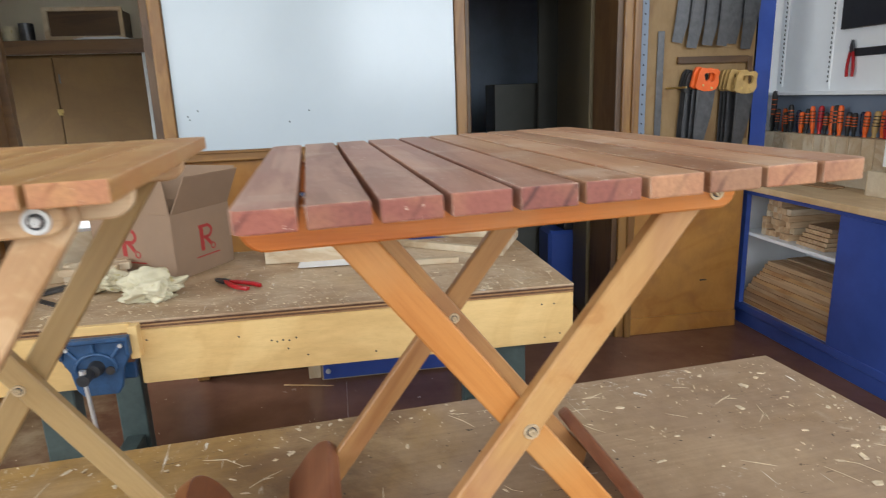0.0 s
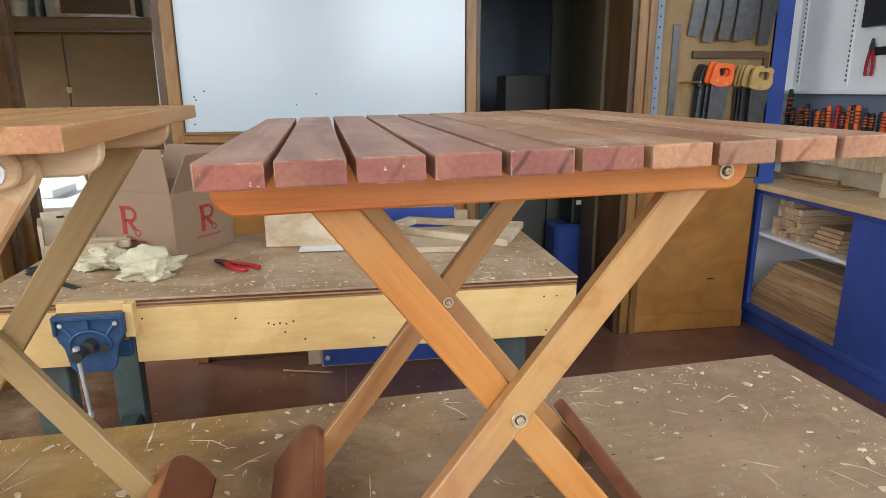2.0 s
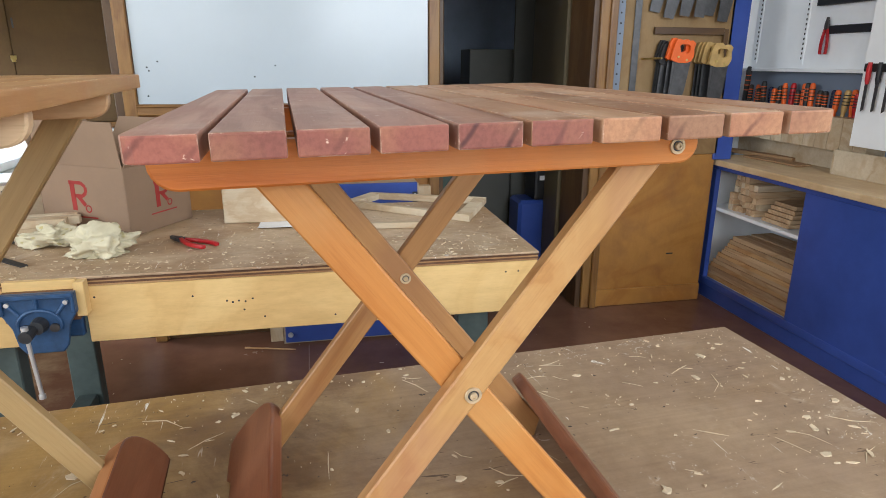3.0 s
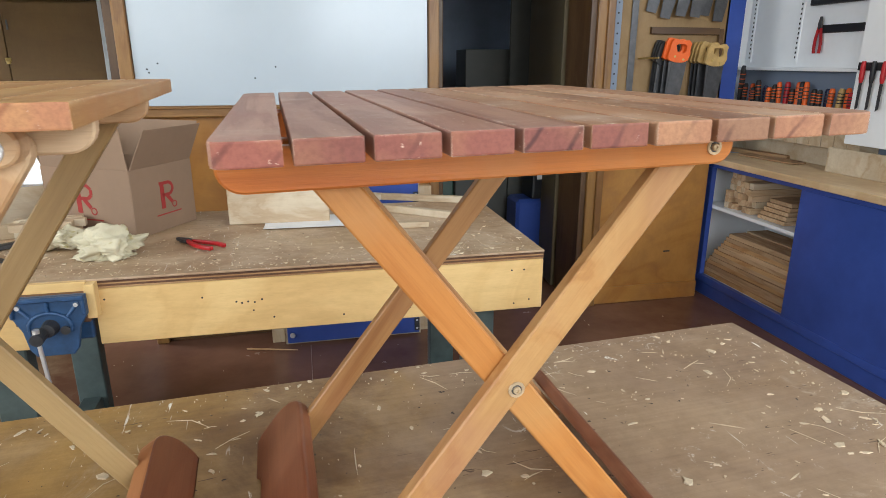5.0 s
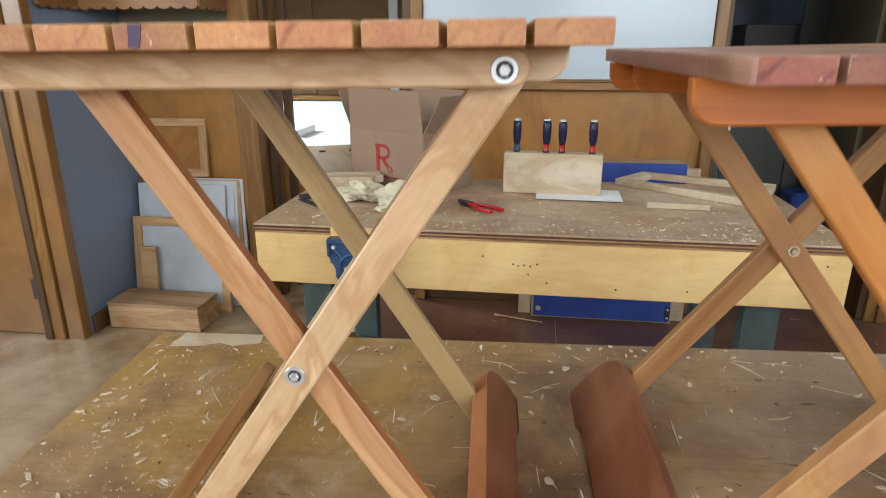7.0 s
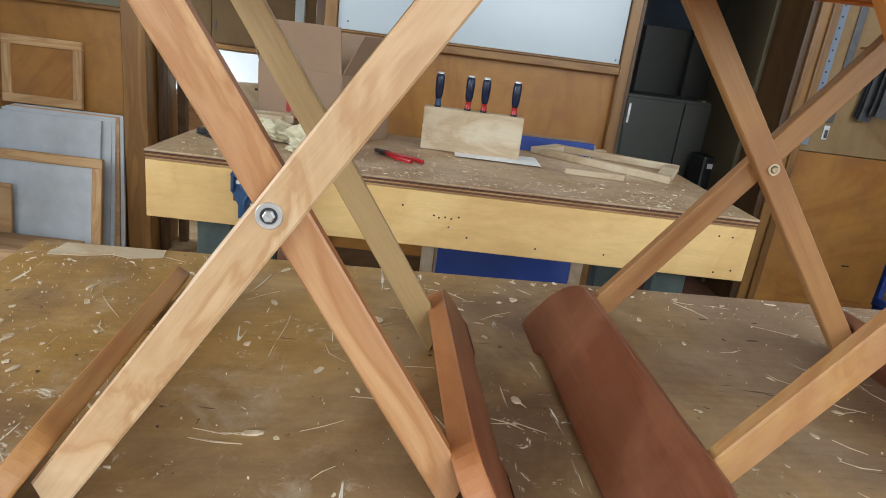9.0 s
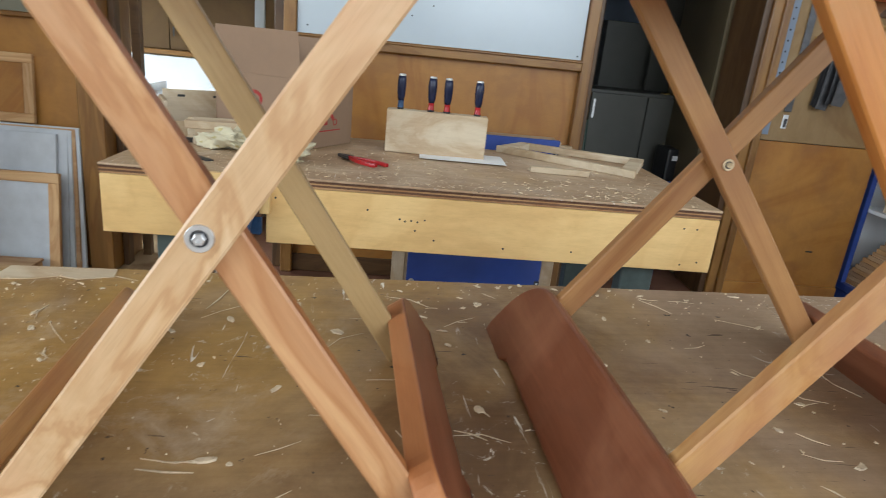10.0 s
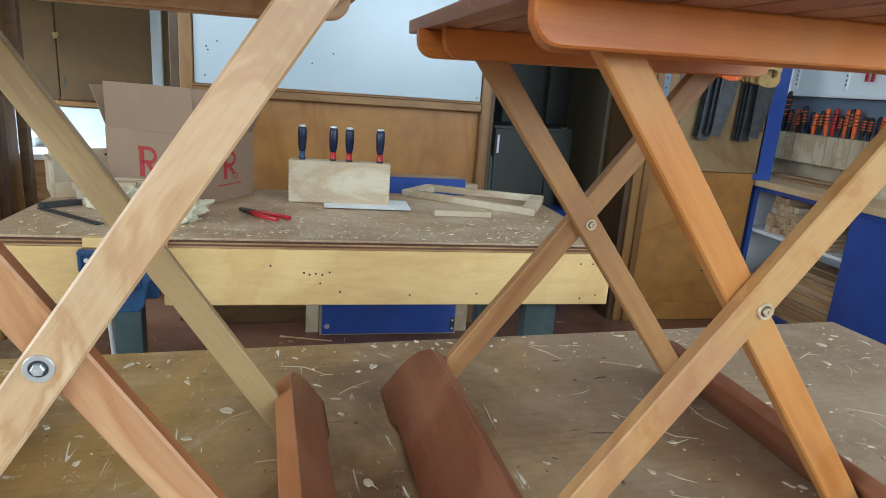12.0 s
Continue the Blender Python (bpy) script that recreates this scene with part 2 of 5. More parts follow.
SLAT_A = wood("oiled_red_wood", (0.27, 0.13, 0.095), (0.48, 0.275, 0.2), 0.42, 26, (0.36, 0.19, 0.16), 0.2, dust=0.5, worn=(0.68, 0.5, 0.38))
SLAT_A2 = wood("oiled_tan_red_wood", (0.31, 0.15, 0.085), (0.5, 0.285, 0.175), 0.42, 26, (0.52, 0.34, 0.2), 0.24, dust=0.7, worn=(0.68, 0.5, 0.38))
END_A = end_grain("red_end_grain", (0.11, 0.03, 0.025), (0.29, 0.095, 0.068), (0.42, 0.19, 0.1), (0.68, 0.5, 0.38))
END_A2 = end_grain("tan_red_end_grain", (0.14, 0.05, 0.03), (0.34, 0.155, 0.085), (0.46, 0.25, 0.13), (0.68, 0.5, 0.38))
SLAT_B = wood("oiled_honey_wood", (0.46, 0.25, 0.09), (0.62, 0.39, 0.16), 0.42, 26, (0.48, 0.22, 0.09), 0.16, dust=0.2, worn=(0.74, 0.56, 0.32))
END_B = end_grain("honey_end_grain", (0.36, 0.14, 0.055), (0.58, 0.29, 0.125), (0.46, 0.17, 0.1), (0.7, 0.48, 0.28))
ORANGE = wood("orange_oiled_wood", (0.5, 0.18, 0.038), (0.66, 0.285, 0.075), 0.4, 30, (0.6, 0.33, 0.12), 0.08, figure=0.5, lines=13.0)
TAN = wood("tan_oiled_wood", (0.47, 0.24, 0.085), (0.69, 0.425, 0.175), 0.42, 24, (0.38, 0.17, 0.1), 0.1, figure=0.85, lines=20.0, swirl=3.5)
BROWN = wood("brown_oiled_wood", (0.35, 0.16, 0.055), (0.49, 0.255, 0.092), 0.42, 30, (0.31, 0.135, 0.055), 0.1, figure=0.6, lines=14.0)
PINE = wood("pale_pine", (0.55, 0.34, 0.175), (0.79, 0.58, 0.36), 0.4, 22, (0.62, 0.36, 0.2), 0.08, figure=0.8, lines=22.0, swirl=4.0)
# pine for the far legs, with the shade under the top put into its colour
PINE_SHADE = wood("shaded_pine", (0.37, 0.235, 0.1), (0.51, 0.345, 0.155), 0.42, 30, None, 0.08, figure=0.6, lines=15.0)
FOOT = wood("red_brown_stained_wood", (0.17, 0.052, 0.023), (0.265, 0.092, 0.043), 0.38, 30, (0.31, 0.13, 0.065), 0.06, 0.12, figure=0.5)
RAIL = wood("red_orange_oiled_wood", (0.56, 0.155, 0.026), (0.74, 0.26, 0.052), 0.36, 34, (0.62, 0.26, 0.08), 0.08, figure=0.45, lines=14.0)
RUST_SHADE = wood("rust_shaded_edge", (0.32, 0.115, 0.035), (0.44, 0.175, 0.06), 0.4, 40, None, 0.06)
DOORWOOD = wood("dark_honey_varnished_door", (0.22, 0.105, 0.028), (0.3, 0.145, 0.042), 0.3, 3.0, (0.17, 0.075, 0.02), 0.05, 0.04, 0.3, figure=0.3)
SALMON = wood("salmon_pine", (0.46, 0.22, 0.1), (0.7, 0.42, 0.21), 0.4, 22, (0.52, 0.24, 0.11), 0.08, figure=0.8, lines=20.0, swirl=3.5)
AMBER = wood("amber_stained_pine", (0.36, 0.165, 0.05), (0.48, 0.245, 0.085), 0.4, 30, (0.42, 0.15, 0.05), 0.06, figure=0.5)
FOOT_EDGE = wood("orange_brown_stained_wood", (0.42, 0.165, 0.06), (0.54, 0.23, 0.09), 0.4, 12, None, 0.06, 0.08)
APRON = wood("varnished_yellow_pine", (0.74, 0.485, 0.195), (0.84, 0.585, 0.26), 0.34, 4, None, 0.04, coat=0.2, figure=0.22)
PLYTOP = worktop("scarred_bench_top", (0.47, 0.32, 0.165), (0.22, 0.12, 0.05), (0.5, 0.3, 0.085), (0.64, 0.53, 0.41), (0.86, 0.81, 0.72), (0.4, 0.29, 0.205))
PLYTOP_FAR = worktop("dusty_bench_top", (0.6, 0.46, 0.32), (0.42, 0.28, 0.17), (0.52, 0.36, 0.2), (0.7, 0.62, 0.52), (0.82, 0.78, 0.72))
PLYEDGE = wood("plywood_edge", (0.3, 0.15, 0.06), (0.5, 0.3, 0.14), 0.6, 20)
PLYDARK = wood("dark_ply_layer", (0.1, 0.045, 0.02), (0.18, 0.085, 0.04), 0.7, 20)
PANEL = wood("orange_hardboard", (0.36, 0.16, 0.03), (0.43, 0.2, 0.042), 0.45, 2.0, (0.26, 0.11, 0.03), 0.05, 0.04, 0.15)
TRIM = wood("varnished_trim", (0.19, 0.088, 0.02), (0.31, 0.155, 0.038), 0.4, 22, None, 0.15, coat=0.15)
TRIM_DARK = wood("dark_varnished_trim", (0.07, 0.034, 0.012), (0.13, 0.066, 0.022), 0.45, 22, None, 0.15, coat=0.1)
PEG = wood("tan_tool_panel", (0.235, 0.145, 0.06), (0.29, 0.185, 0.08), 0.55, 3.0, (0.2, 0.12, 0.045), 0.05, 0.05)
CUPBOARD = wood("brown_painted_door", (0.115, 0.059, 0.013), (0.145, 0.077, 0.019), 0.62, 2.0, None, 0.05, 0.03, figure=0.3)
RAWPLY = wood("raw_plywood", (0.56, 0.45, 0.31), (0.7, 0.6, 0.45), 0.65, 7, (0.46, 0.33, 0.19), 0.1)
RAWPINE = wood("raw_pine", (0.5, 0.3, 0.14), (0.66, 0.43, 0.22), 0.65, 22, None, 0.22)
RAWBOARD = wood("raw_tan_board", (0.48, 0.33, 0.2), (0.66, 0.48, 0.3), 0.65, 22, None, 0.22)
RAWRED = wood("raw_brown_timber", (0.4, 0.24, 0.12), (0.58, 0.38, 0.21), 0.65, 22, None, 0.25)
RED_CAB = wood("red_pine_cabinet", (0.23, 0.1, 0.03), (0.34, 0.175, 0.062), 0.42, 20, None, 0.12, coat=0.15)
KRAFT = plain("brown_cardboard", (0.285, 0.185, 0.12), 0.8, 0, 0.1, 4, 0.08)
WHITEBOARD = plain("whiteboard_enamel", (0.475, 0.54, 0.595), 0.2, 0, 0.025, 2.5, 0.0)
GREYEDGE = plain("pale_grey_enamel", (0.42, 0.44, 0.45), 0.4, 0, 0.08, 6)
WHITE = plain("white_paint", (0.86, 0.88, 0.9), 0.45, 0, 0.04, 4)
GREYPAINT_SHADE = plain("blue_grey_paint_and_shade", (0.19, 0.235, 0.31), 0.5, 0, 0.06, 3)
OLIVE = plain("olive_grey_paint", (0.21, 0.195, 0.14), 0.55, 0, 0.07, 3)
BLUE = plain("blue_gloss_paint", (0.038, 0.08, 0.33), 0.3, 0, 0.16, 5, 0.03)
GREEN = plain("grey_green_paint", (0.07, 0.098, 0.094), 0.45, 0, 0.3, 12)
VISE = plain("vise_blue_enamel", (0.026, 0.075, 0.17), 0.38, 0.1, 0.3, 30, 0.3)
STEEL = plain("bright_steel", (0.72, 0.73, 0.74), 0.4, 0.8, 0.1, 30)
DULL = plain("dull_grey_steel", (0.1, 0.1, 0.105), 0.4, 0.8, 0.25, 25)
DARKSTEEL = plain("dark_steel", (0.07, 0.07, 0.075), 0.45, 0.6, 0.3, 25)
ZINC = plain("yellow_zinc_plate", (0.66, 0.52, 0.34), 0.42, 0.55, 0.15, 30)
BRASS = plain("brass", (0.6, 0.45, 0.18), 0.35, 1.0, 0.1, 30)
BLACK = plain("black_plastic", (0.014, 0.014, 0.016), 0.4, 0, 0.3, 20)
NAVY = plain("navy_handle_plastic", (0.01, 0.016, 0.05), 0.25, 0, 0.2, 20)
RED = plain("red_plastic", (0.42, 0.012, 0.016), 0.35, 0, 0.12, 20)
ORANGEP = plain("orange_plastic", (0.75, 0.12, 0.015), 0.38, 0, 0.1, 15)
YELLOW = plain("yellow_wood_handle", (0.46, 0.3, 0.11), 0.4, 0, 0.25, 20)
PAPER = plain("white_paper", (0.86, 0.87, 0.89), 0.8, 0, 0.03, 6, 0.03)
RAGM = plain("cream_cotton_rag", (0.66, 0.6, 0.43), 0.9, 0, 0.1, 14, 0.3)
STAIN = node(RAGM.node_tree, "ShaderNodeTexNoise", Scale=4.5, Detail=2.0, Roughness=0.5)
soak = ramp(RAGM.node_tree, [(0.62, (0, 0, 0)), (0.7, (1, 1, 1))])
rag_in = RAGM.node_tree.nodes["Principled BSDF"].inputs["Base Color"]
RAGM.node_tree.links.new(STAIN.outputs["Fac"], soak.inputs[0])
RAGM.node_tree.links.new(mixed(RAGM.node_tree, "MIX", soak.outputs[0], rag_in.links[0].from_socket, (0.5, 0.42, 0.2)), rag_in)
INK = plain("red_print", (0.36, 0.035, 0.03), 0.8, 0, 0.1, 30)
CHIPW = plain("pale_wood_chips", (0.66, 0.54, 0.38), 0.8, 0, 0.25, 60)
DARKWALL = plain("blue_grey_store_wall", (0.42, 0.52, 0.67), 0.6, 0, 0.15, 2)
DARKDOOR = plain("dark_grey_cupboard", (0.07, 0.07, 0.06), 0.5, 0, 0.15, 3)
OLIVEDOOR = plain("olive_brown_door", (0.11, 0.082, 0.04), 0.55, 0, 0.1, 3)
COUNTER = wood("pale_counter_wood", (0.62, 0.44, 0.25), (0.76, 0.58, 0.36), 0.45, 10, (0.55, 0.36, 0.18), 0.1, coat=0.15, figure=0.3)
CREAM = plain("cream_wall_paint", (0.6, 0.54, 0.42), 0.6, 0, 0.05, 2)
CEILM = plain("white_ceiling_paint", (0.75, 0.74, 0.7), 0.8, 0, 0.04, 2)


def floor_material():
    m, t, p = nodes("red_brown_lino")
    co = t.nodes.new("ShaderNodeTexCoord").outputs["Object"]
    n = node(t, "ShaderNodeTexNoise", Scale=2.2, Detail=7.0, Roughness=0.65)
    f = node(t, "ShaderNodeTexNoise", Scale=85.0, Detail=6.0, Roughness=0.7)
    for x in (n, f):
        t.links.new(co, x.inputs["Vector"])
    r = ramp(t, [(0.3, (0.125, 0.056, 0.036)), (0.7, (0.215, 0.108, 0.07))])
    t.links.new(n.outputs["Fac"], r.inputs[0])
    # towards the door the glare on the lino is painted into the colour as tan
    sep = t.nodes.new("ShaderNodeSeparateXYZ")
    t.links.new(co, sep.inputs[0])
    away = node(t, "ShaderNodeMapRange", From_Min=-0.75, From_Max=-1.75, To_Min=-0.25, To_Max=0.6)
    t.links.new(sep.outputs["X"], away.inputs["Value"])
    add = t.nodes.new("ShaderNodeMath")
    t.links.new(away.outputs[0], add.inputs[0])
    t.links.new(n.outputs["Fac"], add.inputs[1])
    glare = ramp(t, [(0.5, (0, 0, 0)), (0.85, (1, 1, 1))])
    t.links.new(add.outputs[0], glare.inputs[0])
    tan = ramp(t, [(0.4, (0.27, 0.17, 0.09)), (0.6, (0.44, 0.33, 0.21))])
    t.links.new(n.outputs["Fac"], tan.inputs[0])
    col = mixed(t, "MIX", glare.outputs[0], r.outputs[0], tan.outputs[0])
    d = ramp(t, [(0.72, (0, 0, 0)), (0.78, (1, 1, 1))])
    t.links.new(f.outputs["Fac"], d.inputs[0])
    t.links.new(mixed(t, "MIX", d.outputs[0], col, (0.34, 0.24, 0.15)), p.inputs["Base Color"])
    rr = node(t, "ShaderNodeMapRange", To_Min=0.14, To_Max=0.34)
    t.links.new(n.outputs["Fac"], rr.inputs["Value"])
    t.links.new(rr.outputs[0], p.inputs["Roughness"])
    return m


LINO = floor_material()


# ---- building helpers ----
def part(name, bm, material, parent=None, label="", place=None, smooth=False):
    """Links a bmesh as one mesh object, under a thing or part if one is given."""
    me = bpy.data.meshes.new(name)
    bmesh.ops.recalc_face_normals(bm, faces=bm.faces)
    bm.to_mesh(me)
    bm.free()
    for m in material if isinstance(material, (list, tuple)) else [material]:
        me.materials.append(m)
    if smooth:
        for poly in me.polygons:
            poly.use_smooth = True
    ob = new(name, me)
    if parent:
        ob.parent = parent
    if place:
        ob.matrix_basis = place
    if label:
        tagged(ob, label)
    return ob


def thing(name, label, category, place=None, group="", kind=""):
    ob = new(name)
    ob.empty_display_size = 0.05
    if place:
        ob.matrix_basis = place
    return tagged(ob, label, category, group, kind)


def at(x, y, z, rz=0, rx=0, ry=0):
    return pose(x, y, z, rx, ry, rz)


def soften(bm, width, segments=1):
    if width > 0:
        bmesh.ops.bevel(bm, geom=list(bm.edges), offset=width, segments=segments, affect="EDGES", profile=0.6, clamp_overlap=True)
    return bm


def cuboid(x0, x1, y0, y1, z0, z1, bevel=0.0, segments=1):
    bm = bmesh.new()
    bmesh.ops.create_cube(bm, size=1, matrix=Matrix.Translation(((x0 + x1) / 2, (y0 + y1) / 2, (z0 + z1) / 2)) @ Matrix.Diagonal((x1 - x0, y1 - y0, z1 - z0, 1)))
    return soften(bm, bevel, segments)


def slab(outline, z0, z1, bevel=0.0, segments=1):
    """A flat piece of the given outline, between two heights."""
    bm = bmesh.new()
    face = bm.faces.new([bm.verts.new((x, y, z0)) for x, y in outline])
    up = bmesh.ops.extrude_face_region(bm, geom=[face])["geom"]
    bmesh.ops.translate(bm, verts=[v for v in up if isinstance(v, bmesh.types.BMVert)], vec=(0, 0, z1 - z0))
    bmesh.ops.recalc_face_normals(bm, faces=bm.faces)
    if bevel:
        rim = [e for e in bm.edges if abs(e.verts[0].co.z - e.verts[1].co.z) < 1e-6]
        bmesh.ops.bevel(bm, geom=rim, offset=bevel, segments=segments, affect="EDGES", profile=0.6)
    return bm


def rod(p, q, r0, r1=None, n=16):
    p, q = Vector(p), Vector(q)
    bm = bmesh.new()
    m = Matrix.Translation((p + q) / 2) @ (q - p).to_track_quat("Z", "Y").to_matrix().to_4x4()
    bmesh.ops.create_cone(bm, cap_ends=True, segments=n, radius1=r0, radius2=r0 if r1 is None else r1, depth=(q - p).length, matrix=m)
    return bm


def lathe(profile, n=20):
    """Turned round the z axis from (radius, height) pairs."""
    bm = bmesh.new()
    rings = []
    for r, z in profile:
        rings.append([bm.verts.new((r * math.cos(2 * math.pi * k / n), r * math.sin(2 * math.pi * k / n), z)) for k in range(n)])
    for a, b in zip(rings, rings[1:]):
        for k in range(n):
            bm.faces.new((a[k], a[(k + 1) % n], b[(k + 1) % n], b[k]))
    bm.faces.new(rings[0][::-1]), bm.faces.new(rings[-1])
    return bm


def joined(*parts):
    out = bmesh.new()
    for b in parts:
        me = bpy.data.meshes.new("tmp")
        b.to_mesh(me)
        b.free()
        out.from_mesh(me)
        bpy.data.meshes.remove(me)
    return out


def lying(start, end, face):
    """The pose whose X runs from start to end and whose Z looks towards face; its origin is in the middle."""
    a, b = Vector(start), Vector(end)
    x = (b - a).normalized()
    y = Vector(face).cross(x).normalized()
    m = Matrix((x, y, x.cross(y))).transposed().to_4x4()
    m.translation = (a + b) / 2
    return m


def board(name, start, end, width, thick, material, parent=None, face=(0, 0, 1), bevel=0.0015, ends=None, label="", segments=1):
    """A plank from start to end, with its grain along it and, if given, another material on its sawn ends."""
    half = (Vector(end) - Vector(start)).length / 2
    bm = cuboid(-half, half, -width / 2, width / 2, -thick / 2, thick / 2, bevel, segments)
    if ends:
        for f in bm.faces:
            f.normal_update()
            if abs(f.normal.x) > 0.8:
                f.material_index = 1
    return part(name, bm, [material, ends] if ends else material, parent, label, lying(start, end, face))


def arc(cx, cy, r, a0, a1, n=6):
    return [(cx + r * math.cos(radians(a0 + (a1 - a0) * k / n)), cy + r * math.sin(radians(a0 + (a1 - a0) * k / n))) for k in range(n + 1)]


# ---- the room ----
floor = tagged(part("floor", cuboid(WEST_X, EAST_X + 0.9, SOUTH_Y, 7.0, -0.1, 0), LINO), "red-brown lino floor with painted tan glare and dust specks", "floor", kind="structure")
tagged(part("ceiling", cuboid(WEST_X, EAST_X + 0.9, SOUTH_Y, 7.0, CEIL, CEIL + 0.1), CEILM), "plain white painted ceiling", "ceiling", kind="structure")


tagged(part("floor_seam", cuboid(0.044, 0.047, 1.2, 3.08, 0.0002, 0.0012), plain("pale_seam_weld", (0.3, 0.19, 0.13), 0.5)), "pale welded seam in the lino floor", "floor seam", kind="structure")


def wall(name, boxes, material, label):
    return tagged(part(name, joined(*[cuboid(*b) for b in boxes]), material), label, "wall", kind="structure")


WALL_Y = 3.30
wall("wall_north", [(-0.70, 0.735, WALL_Y, WALL_Y + 0.12, 1.16, CEIL), (1.60, 2.33, WALL_Y + 0.02, WALL_Y + 0.12, 0, CEIL), (0.735, 1.60, WALL_Y, WALL_Y + 0.12, 2.12, CEIL), (-1.53, -0.71, WALL_Y, WALL_Y + 0.12, 2.3, CEIL)], CREAM, "cream painted partition wall")
wall("wall_north_lower", [(-0.70, 0.735, WALL_Y, WALL_Y + 0.12, 0, 1.16)], PANEL, "orange-brown hardboard wall panel under the whiteboard")
wall("wall_south", [(WEST_X, -3.5, SOUTH_Y - 0.15, SOUTH_Y, 0, CEIL), (-0.9, 0.3, SOUTH_Y - 0.15, SOUTH_Y, 0, CEIL), (2.5, EAST_X + 0.9, SOUTH_Y - 0.15, SOUTH_Y, 0, CEIL), (-3.5, -0.9, SOUTH_Y - 0.15, SOUTH_Y, 0, 1.45), (-3.5, -0.9, SOUTH_Y - 0.15, SOUTH_Y, 3.25, CEIL), (0.3, 2.5, SOUTH_Y - 0.15, SOUTH_Y, 0, 1.45), (0.3, 2.5, SOUTH_Y - 0.15, SOUTH_Y, 3.25, CEIL)], CREAM, "cream painted wall with windows")
wall("wall_west", [(WEST_X - 0.15, WEST_X, SOUTH_Y, -1.7, 0, CEIL), (WEST_X - 0.15, WEST_X, 0.9, 7, 0, CEIL), (WEST_X - 0.15, WEST_X, -1.7, 0.9, 0, 1.4), (WEST_X - 0.15, WEST_X, -1.7, 0.9, 3.2, CEIL)], CREAM, "cream painted wall with a window")
wall("wall_east", [(EAST_X, EAST_X + 0.15, SOUTH_Y, -2.15, 0, CEIL), (EAST_X, EAST_X + 0.15, 0.35, 7, 0, CEIL), (EAST_X, EAST_X + 0.15, -2.15, 0.35, 0, 1.7), (EAST_X, EAST_X + 0.15, -2.15, 0.35, 3.2, CEIL)], CREAM, "cream painted wall with a high window")
wall("wall_store", [(-4.0, EAST_X, 6.6, 6.75, 0, CEIL)], DARKWALL, "dark wall of the store beyond the doorway")

# alcove at the left of the partition
ALC_Y, ALC_X = 3.18, -2.16
wall("wall_alcove_back", [(ALC_X, -1.53, ALC_Y, ALC_Y + 0.1, 1.13, CEIL)], OLIVE, "olive grey painted alcove wall")
wall("wall_alcove_lower", [(ALC_X, -1.53, ALC_Y - 0.012, ALC_Y + 0.1, 0, 1.115)], PANEL, "orange-brown hardboard alcove panel")
wall("wall_alcove_side", [(ALC_X - 0.12, ALC_X, 2.60, ALC_Y + 0.1, 0, CEIL)], GREYPAINT_SHADE, "blue-grey painted alcove side wall")
wall("wall_west_partition", [(WEST_X, -3.2, 2.55, 2.67, 0, CEIL), (-3.2, ALC_X - 0.14, 2.55, 2.67, 2.1, CEIL)], CREAM, "cream painted partition wall beside a door")


def strip(name, box, material, label, category="trim", bevel=0.004):
    """A length of trim, with its grain along its longest side."""
    x0, x1, y0, y1, z0, z1 = box
    size = Vector((x1 - x0, y1 - y0, z1 - z0))
    mid = Vector(((x0 + x1) / 2, (y0 + y1) / 2, (z0 + z1) / 2))
    k = max(range(3), key=lambda n: size[n])
    ax = Vector((0, 0, 0))
    ax[k] = size[k] / 2
    face = Vector((0, -1, 0)) if k != 1 else Vector((0, 0, 1))
    wide = (size.z if k == 0 else size.x) if k != 1 else size.x
    thick = size.y if k != 1 else size.z
    ob = board(name, mid - ax, mid + ax, wide, thick, material, face=face, bevel=bevel)
    return tagged(ob, label, category, kind="structure")


strip("baseboard", (-0.71, 0.69, WALL_Y - 0.016, WALL_Y - 0.002, 0, 0.09), TRIM_DARK, "dark varnished skirting board", "baseboard")
strip("baseboard", (1.62, 2.33, WALL_Y - 0.018, WALL_Y - 0.002, 0, 0.1), PANEL, "orange-brown skirting board", "baseboard")
strip("trim", (ALC_X + 0.002, ALC_X + 0.018, 2.62, ALC_Y - 0.02, 0, 0.09), TRIM_DARK, "dark varnished skirting board of the alcove", "baseboard")
strip("trim", (ALC_X, -1.53, ALC_Y - 0.05, ALC_Y, 1.115, 1.135), TRIM, "varnished ledge over the alcove panel")
strip("trim", (-1.556, -1.447, 3.10, WALL_Y + 0.14, 0, CEIL), TRIM, "varnished wooden post at the alcove")
strip("trim", (-1.445, -1.417, 3.20, 3.26, 0, CEIL), TRIM_DARK, "dark varnished wooden bead on the post")
strip("trim", (-0.705, -0.648, WALL_Y - 0.045, WALL_Y + 0.14, 0, CEIL), TRIM, "varnished wooden post beside the whiteboard")
strip("trim", (-0.757, -0.708, WALL_Y + 0.02, WALL_Y + 0.16, 0, CEIL), TRIM_DARK, "dark varnished door jamb")
strip("trim", (-1.15, -1.085, 4.745, 4.775, 0.9, 1.73), GREYEDGE, "pale grey enamelled stile beside the cupboards")
strip("trim", (0.688, 0.74, WALL_Y - 0.045, WALL_Y + 0.02, 0, CEIL), TRIM, "varnished door casing beside the whiteboard")
strip("trim", (0.738, 0.765, WALL_Y - 0.02, WALL_Y + 0.3, 0, 2.12), TRIM_DARK, "dark varnished door jamb")
strip("trim", (1.545, 1.59, WALL_Y + 0.0, WALL_Y + 0.3, 0, 2.12), TRIM_DARK, "dark varnished door jamb")
strip("trim", (1.575, 1.625, WALL_Y - 0.022, WALL_Y + 0.0, 0, CEIL), TRIM, "varnished door casing")
